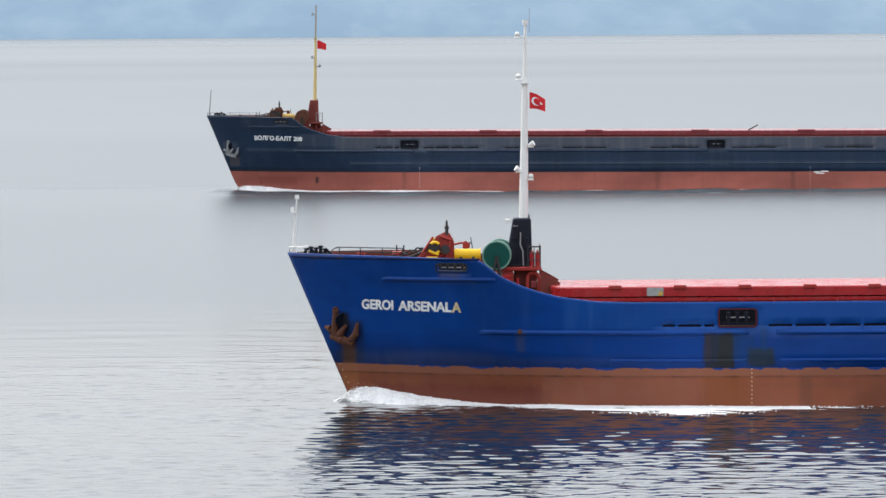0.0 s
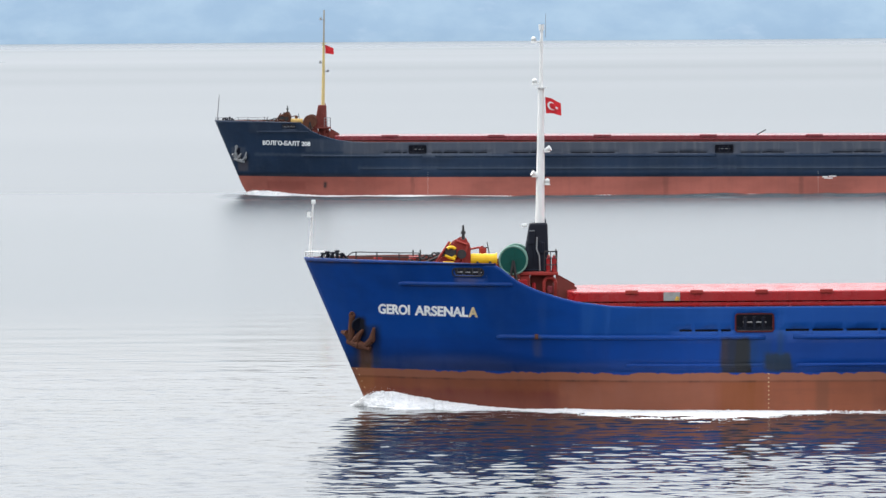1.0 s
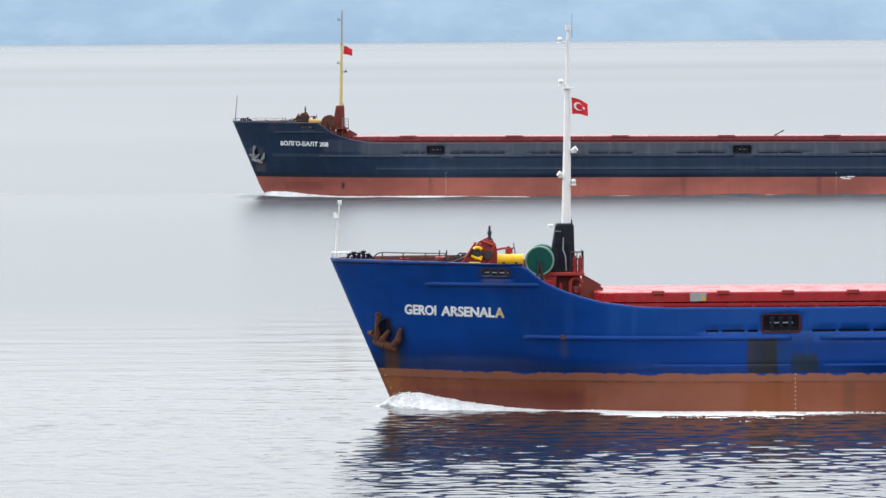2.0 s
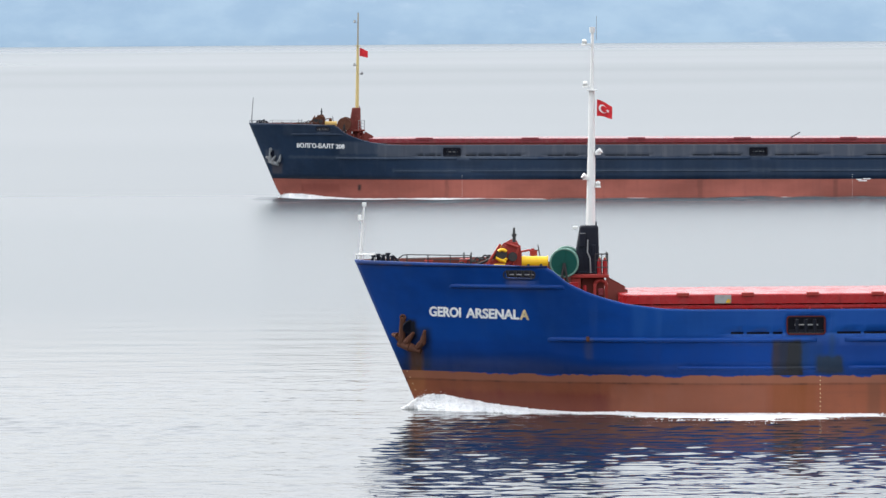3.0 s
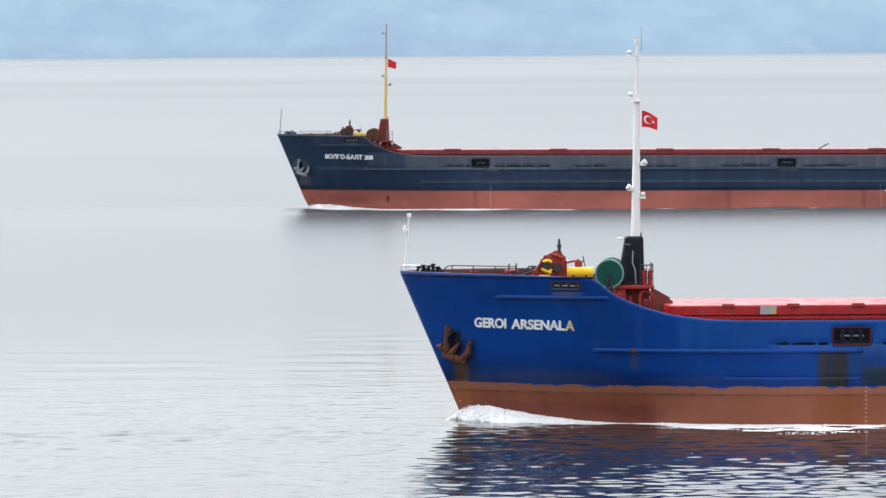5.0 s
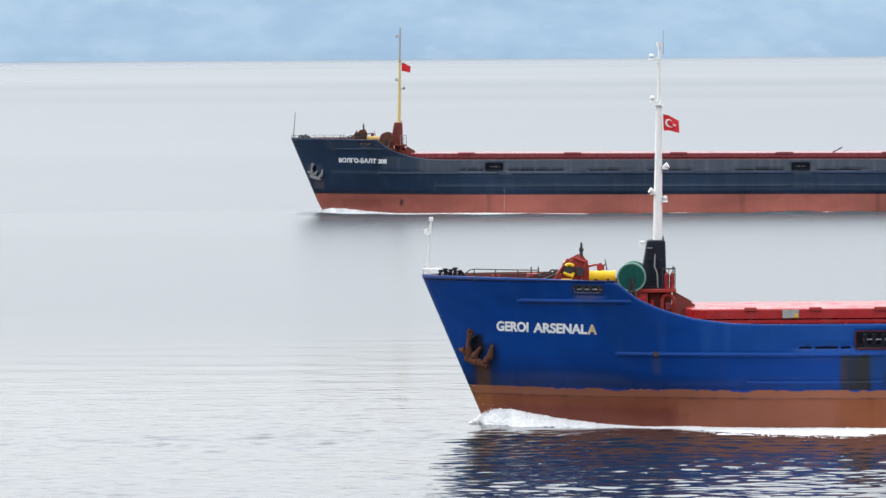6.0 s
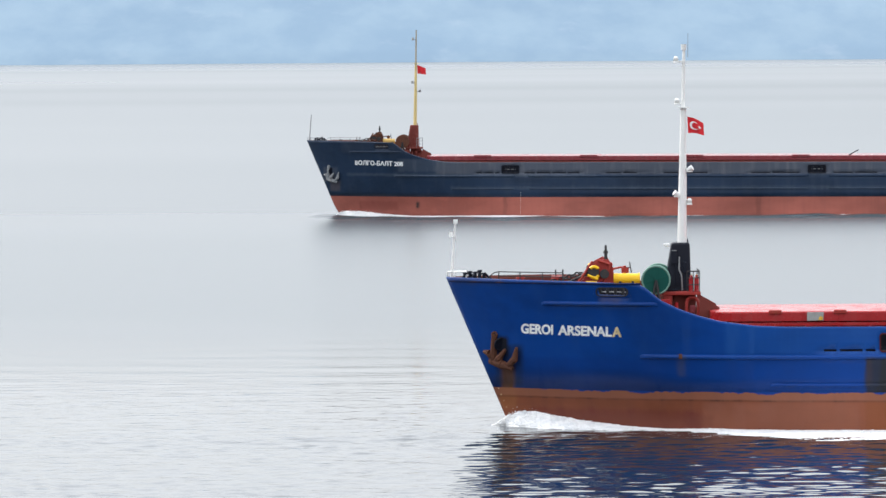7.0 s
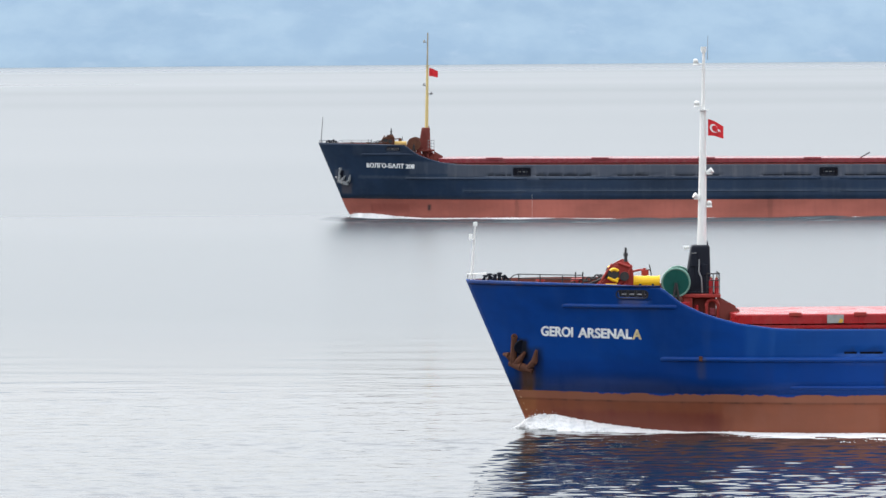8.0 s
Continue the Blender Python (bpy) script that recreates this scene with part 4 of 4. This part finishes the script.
        part("chain_link", add_ring(B(), m, 0.11, 0.04, 12, 6), IRON, ship)
    # draught marks
    for x0, steps in detail["marks"]:
        for z in np.arange(1.85, -0.3 if not detail["far"] else -0.8, -0.2 if x0 > 5 else -0.3):
            bm = B()
            xx = stem(z) + x0 if x0 < 5 else x0
            y = -breadth(xx, z)
            k = 0.55 if x0 > 5 else 0.5
            add_box(bm, xx - 0.045 * k, xx + 0.045 * k, y - 0.012, y + 0.03, z - 0.035 * k, z + 0.035 * k)
            part("draught_mark", bm, hue["mark"], ship)
    for args in word:
        side_text(args[0], ship, args[1], *args[2:])
    return ship


def hatch_coaming(bm):
    add_box(bm, 12.95, 90.6, -3.62, 3.62, MAINDECK - 0.02, 5.08, 0.05)
    for x in np.arange(14, 90, 1.5):
        add_box(bm, x - 0.04, x + 0.04, -3.95, -3.6, MAINDECK, 4.95)
    add_box(bm, 12.95, 90.6, -3.8, -3.6, 4.92, 5.02)
    return bm
# ---- foam thrown up along the hulls ----


def foam_material(name):
    m = Mat(name)
    lump = m.noise(2.6, 6, (0.55, 1, 1), 0.65, True)
    fine = m.noise(11, 5, (0.6, 1, 1), 0.6, True)
    c = m.mix(m.ramp(lump, 0.3, 0.55), (0.68, 0.7, 0.72), (0.84, 0.84, 0.84))
    m.bump(m.math("ADD", lump, m.math("MULTIPLY", fine, 0.4)), 0.3, 0.08)
    return m.done(c, 0.85, spec=0.1)


def bow_foam(name, label, profile, water_z, seed, length):
    """A lumpy roll of white water along both sides, and its spray; x runs aft from the stem head."""
    bm = B()
    xs = np.concatenate([np.arange(stem(water_z) - 0.22, 26, 0.045), np.arange(26, length, 0.1)])
    px, ph, pw = ([p[i] for p in profile] for i in range(3))
    for s, step in ((-1, 1), (1, 3)):
        rows = []
        for x in xs[::step]:
            h, w = float(np.interp(x, px, ph)), float(np.interp(x, px, pw))
            b = breadth(max(x, stem(water_z) + 0.012), water_z) if x > stem(water_z) else 0.0
            g = noise.noise((x * 1.1, s * 3, seed)) * 0.25 + noise.noise((x * 3.1, s * 5, seed)) * 0.1
            fine = h * (0.12 * noise.noise((x * 7, s, seed)) + 0.12 * noise.noise((x * 15, s, seed)))
            hh = max(h * (1 + 0.8 * g), 0.0) - (0.04 if h < 0.06 else 0)
            ww = max(w * (1 + 0.4 * noise.noise((x * 0.5, s * 7, seed + 2))) + min(w, 1.2) * (0.3 * noise.noise((x * 1.7, s * 7, seed + 2)) + 0.2 * noise.noise((x * 4.5, s * 7, seed + 2))), 0.012)
            row = [bm.verts.new((x, s * (b - 0.25), hh * 0.95 + fine))]
            for j in range(9):
                f = j / 8
                lump = 0.12 * h * noise.noise((x * 1.9, f * 4 * w + s * 9, seed + 4)) + 0.09 * h * noise.noise((x * 6, f * 11 * w + s * 9, seed + 4))
                z = hh * (1 - f) ** 1.4 * (1 + 0.25 * math.sin(f * 3.1)) + lump * (1 - f * 0.6) + fine * (1 - f) ** 5 - 0.06 * f ** 3
                row.append(bm.verts.new((x + 0.1 * noise.noise((x * 5, f * 5, seed)), s * (b + 0.02 + ww * f), z)))
            rows.append(row)
        for A, C in zip(rows, rows[1:]):
            for j in range(9):
                bm.faces.new((A[j], C[j], C[j + 1], A[j + 1]))
    white = foam_material(name + "_white")
    ob = tagged(part(name, bm, white, None, smooth=True), label, "foam", kind="stuff")
    # clumps of froth over the roll, and drops flung clear of it
    ball = B()
    bmesh.ops.create_icosphere(ball, subdivisions=1, radius=1.0)
    ball.verts.ensure_lookup_table()
    vs = np.array([v.co[:] for v in ball.verts])
    fs = np.array([[v.index for v in f.verts] for f in ball.faces])
    ball.free()
    rng = np.random.default_rng(seed)
    grid = np.linspace(stem(water_z) - 0.2, min(length, 60), 800)
    weight = np.interp(grid, px, ph) ** 1.1 * np.where(grid < 26, 1, 0.4)
    at = rng.choice(grid, 5000, p=weight / weight.sum()) + rng.normal(0, 0.05, 5000)
    spots, sizes = [], []
    for x in at:
        h, w = float(np.interp(x, px, ph)), float(np.interp(x, px, pw))
        drop = rng.random() < 0.02
        f = rng.random() * 0.8 if not drop else rng.random() * 0.4
        b = breadth(max(x, stem(water_z) + 0.02), water_z)
        z = h * (1 - f) ** 1.4 * (1 + 0.25 * math.sin(f * 3.1)) * rng.uniform(0.75, 1.08) if not drop else h * rng.uniform(0.9, 1.15)
        spots.append((x - (0.15 if drop else 0), -(b + w * f), z))
        sizes.append(rng.uniform(0.006, 0.014) if drop else rng.uniform(0.018, 0.055) * (0.5 + min(h, 0.6)))
    for _ in range(1500):
        r = rng.random() ** 1.5
        spots.append((stem(water_z) + 0.1 - 1.0 * r, rng.normal(0, 0.2), 0.02 + (0.72 * (1 - r) ** 1.3) * rng.random() ** 1.4))
        sizes.append(rng.uniform(0.007, 0.024))
    spots, sizes = np.array(spots), np.array(sizes)[:, None, None]
    co = vs[None] * sizes * np.array([1.9, 1.3, 0.8]) + spots[:, None, :]
    tri = fs[None] + (np.arange(len(spots)) * len(vs))[:, None, None]
    me = bpy.data.meshes.new("spray")
    me.from_pydata(co.reshape(-1, 3).tolist(), [], tri.reshape(-1, 3).tolist())
    me.polygons.foreach_set("use_smooth", np.ones(len(me.polygons), dtype=bool))
    me.materials.append(white)
    spray = new("spray", me)
    spray.parent = ob
    tagged(spray, kind="stuff")
    return ob


def side_ripples(foam, water_z, reach, ahead, aft, rise, length, seed):
    """Steep little waves that the bow pushes out along the viewer's side: a sheet that sinks under the sea at its rim."""
    xs = np.arange(stem(water_z) - ahead, aft, 0.3)
    ts = np.linspace(0, 1, int(reach / 0.22))
    verts, faces = [], []
    for x in xs:
        b = breadth(max(x, stem(water_z) + 0.02), water_z)
        grow = min(max((x - xs[0]) / (ahead + 5.0), 0), 1)
        wide = reach * (0.25 + 0.75 * math.sqrt(grow)) * (1 + 0.25 * noise.noise((x * 0.12, 3, seed)))
        for t in ts:
            d = t * wide
            y = -(b - 0.3 + d)
            crest = math.sin(2 * math.pi * (d + 0.22 * x + 0.8 * noise.noise((x * 0.16, d * 0.25, seed))) / length)
            fray = 0.55 + 0.75 * noise.noise((x * 0.22, d * 0.5, seed + 4))
            rim = min(1, 5 * (1 - t)) * min(1, max(d - 1.0, 0) / 1.6 if x > stem(water_z) else 1) * min(1, grow * 4) * min(1, (aft - x) / 8)
            verts.append((x, y, rise * (crest * max(fray, 0.1) + 0.5) * (1 - 0.75 * t) * rim - 0.14 * (1 - rim) - 0.05 * t))
    n = len(ts)
    for i in range(len(xs) - 1):
        for j in range(n - 1):
            k = i * n + j
            faces.append((k, k + 1, k + n + 1, k + n))
    me = bpy.data.meshes.new("ripples")
    me.from_pydata(verts, [], faces)
    me.polygons.foreach_set("use_smooth", np.ones(len(me.polygons), dtype=bool))
    me.materials.append(SEA)
    ob = new("ripples", me)
    ob.parent = foam
    return tagged(ob, "dark steep ripples beside the foam", kind="stuff")


# ---- the two ships ----
BLUE = dict(hull=BLUE_HULL, hull_label="royal blue plating with rust runs", boot=BROWN_BOOT, boot_label="rust-brown boot topping", deck=DECK, strake=BLUE_HULL, port=PORT_RED,
            fairlead=IRON, anchor=RUSTY, jack=WHITE, rail=IRON, frame=RED, gear=YELLOW, motor=YELLOW, rim=PALE_GREEN, reel=GREEN, rope=GREEN, base=RED, locker=HATCH_RED, cap=CAP_BLUE, hose=FADED_RED, pipe=GREY, seam=BLUE_HULL, house=BLACK, plate=OXIDE, coaming=HATCH_RED,
            rail2=IRON, mast=WHITE, topmast=WHITE, mast_label="tall white tapered mast", cover=HATCH_RED, cleat=RED, mark=LETTER_WORN)
NAVY = dict(hull=NAVY_HULL, hull_label="navy plating paled for haze, dusty along the bulwark", boot=RED_BOOT, boot_label="red boot topping paled for haze", deck=DECK, strake=NAVY_HULL, port=BLACK,
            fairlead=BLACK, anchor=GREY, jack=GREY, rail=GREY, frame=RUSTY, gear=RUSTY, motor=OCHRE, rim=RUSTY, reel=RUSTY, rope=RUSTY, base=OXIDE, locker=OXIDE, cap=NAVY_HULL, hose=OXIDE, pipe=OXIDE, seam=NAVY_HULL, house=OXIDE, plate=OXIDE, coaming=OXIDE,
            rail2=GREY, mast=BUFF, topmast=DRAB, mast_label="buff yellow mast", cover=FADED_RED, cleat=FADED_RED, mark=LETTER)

near_ship = build_ship("cargo_ship", "blue river-sea cargo ship with red hatch covers", BLUE,
                       [("GEROI", LETTER, 3.55, 5.03, 4.56, 0.47, "white painted letters GEROI", 0.03, 0.015),
                        ("ARSENAL", LETTER, 5.285, 7.775, 4.52, 0.47, "white painted letters ARSENAL", 0.04, 0.015),
                        ("A", LETTER_WORN, 7.81, 8.23, 4.475, 0.47, "last letter A, faded ochre", 0.0, 0.015)],
                       dict(boot=1.9, far=False, cleats=(15.52, 3.065, 0.3, 5.47, 5.66), mast_top=18.1, marks=[(21.8, 0), (0.25, 0)]))
bm = B()
add_box(bm, 17.02, 17.8, -3.74, -3.69, 5.15, 5.55, 0.01)
part("repair_patch", bm, PATCH, near_ship, "grey primer patch on the hatch side")
for k in range(3):
    bm = B()
    add_rod(bm, (17.56 + 0.07 * k, -3.75, 5.17), (17.66 + 0.05 * k, -3.75, 5.36 - 0.02 * k), 0.022, seg=6)
    part("hazard_stripe", bm, YELLOW, near_ship)
near_flag = build_flag("small red flag with white crescent and star, flying from the mast", 11.6, 13.97, 0.78, 0.8, 0.4, True)

far_ship = build_ship("cargo_ship", "navy and red cargo ship riding high, paled for haze", NAVY,
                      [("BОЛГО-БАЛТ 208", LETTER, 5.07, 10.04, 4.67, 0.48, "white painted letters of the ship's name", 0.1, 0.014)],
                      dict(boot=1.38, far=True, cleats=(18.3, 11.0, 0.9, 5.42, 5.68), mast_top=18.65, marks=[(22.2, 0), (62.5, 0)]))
far_flag = build_flag("small plain red flag flying from a buff mast", 11.55, 14.1, 0.95, 0.9, 1.4, False)

BOTTLE_PLACES = [(11.66, -1.36), (11.91, -1.36)]
near_bottles = [build_bottle("red gas bottle with a brass valve, standing on the mast platform", HATCH_RED, OCHRE)]
near_bottles.append(copy_thing(near_bottles[0], pose(0, 0, 0)))

near_foam = bow_foam("bow_wave", "white foam curling from the blue ship's bow",
                     [(2.3, 0.1, 0.1), (2.9, 0.5, 0.5), (3.4, 0.86, 1.0), (4.2, 0.78, 1.6), (5.2, 0.58, 1.9), (6.6, 0.36, 1.9), (8.5, 0.15, 1.8), (10.2, 0.06, 1.3), (11.2, 0.07, 1.4), (12.4, 0.11, 2.2),
                      (14, 0.08, 5.0), (17, 0.08, 7.0), (19.5, 0.1, 7.5), (21, 0.08, 6.0), (23, 0.07, 3.6), (26, 0.05, 2.2), (40, 0.06, 1.2), (60, 0.04, 0.6)], 0.0, 3, 60)
far_foam = bow_foam("bow_wave", "white foam along the navy ship's waterline",
                    [(2.3, 0.1, 0.1), (3.2, 0.4, 0.6), (4.0, 0.75, 1.0), (5.5, 0.7, 1.4), (8.0, 0.35, 1.6), (11, 0.15, 1.6), (14, 0.16, 2.6), (20, 0.2, 3.2), (26, 0.12, 2.6), (32, 0.04, 1.2),
                     (40, 0.08, 1.6), (46, 0.04, 1), (52, 0.09, 1.6), (62, 0.04, 1), (75, 0.07, 1.2), (100, 0.04, 0.8)], -0.8, 11, 100)

side_ripples(far_foam, -0.75, 13, 5.0, 100, 0.24, 2.6, 21)

# ---- what moves ----
NEAR_X, NEAR_Y, NEAR_SPEED = -3.723, 283.4, 5.5235
FAR_X, FAR_Y, FAR_SPEED, FAR_LIFT, FAR_TRIM = -19.55, 618.9, 5.356, 0.79, 0.29


def near_pose(t):
    return pose(NEAR_X - NEAR_SPEED * (t - 3.5), NEAR_Y, -0.05)


def far_pose(t):
    return pose(FAR_X - FAR_SPEED * (t - 3.5), FAR_Y, FAR_LIFT, 0, FAR_TRIM, 0)


def motions():
    times = [0.5 * i for i in range(17)]
    walk(near_ship, [(t, near_pose(t)) for t in times])
    walk(near_foam, [(t, near_pose(t) @ pose(0, 0, 0.03 + 0.02 * math.sin(t * 2.1))) for t in times])
    walk(far_ship, [(t, far_pose(t)) for t in times])
    walk(far_foam, [(t, pose(FAR_X - FAR_SPEED * (t - 3.5), FAR_Y, 0.02 * math.sin(t * 1.7))) for t in times])
    for bottle, (x, y) in zip(near_bottles, BOTTLE_PLACES):
        walk(bottle, [(t, near_pose(t) @ pose(x, y, 6.46)) for t in times])
    flutter = [0.25 * i for i in range(33)]
    walk(near_flag, [(t, near_pose(t) @ pose(11.6, 0, 13.97, 0, 3 * math.sin(t * 5.1), 9 * math.sin(t * 3.7 + 0.5))) for t in flutter])
    walk(far_flag, [(t, far_pose(t) @ pose(11.55, 0, 14.1, 0, 3 * math.sin(t * 4.3), 10 * math.sin(t * 3.1 + 1.5))) for t in flutter])


motions()
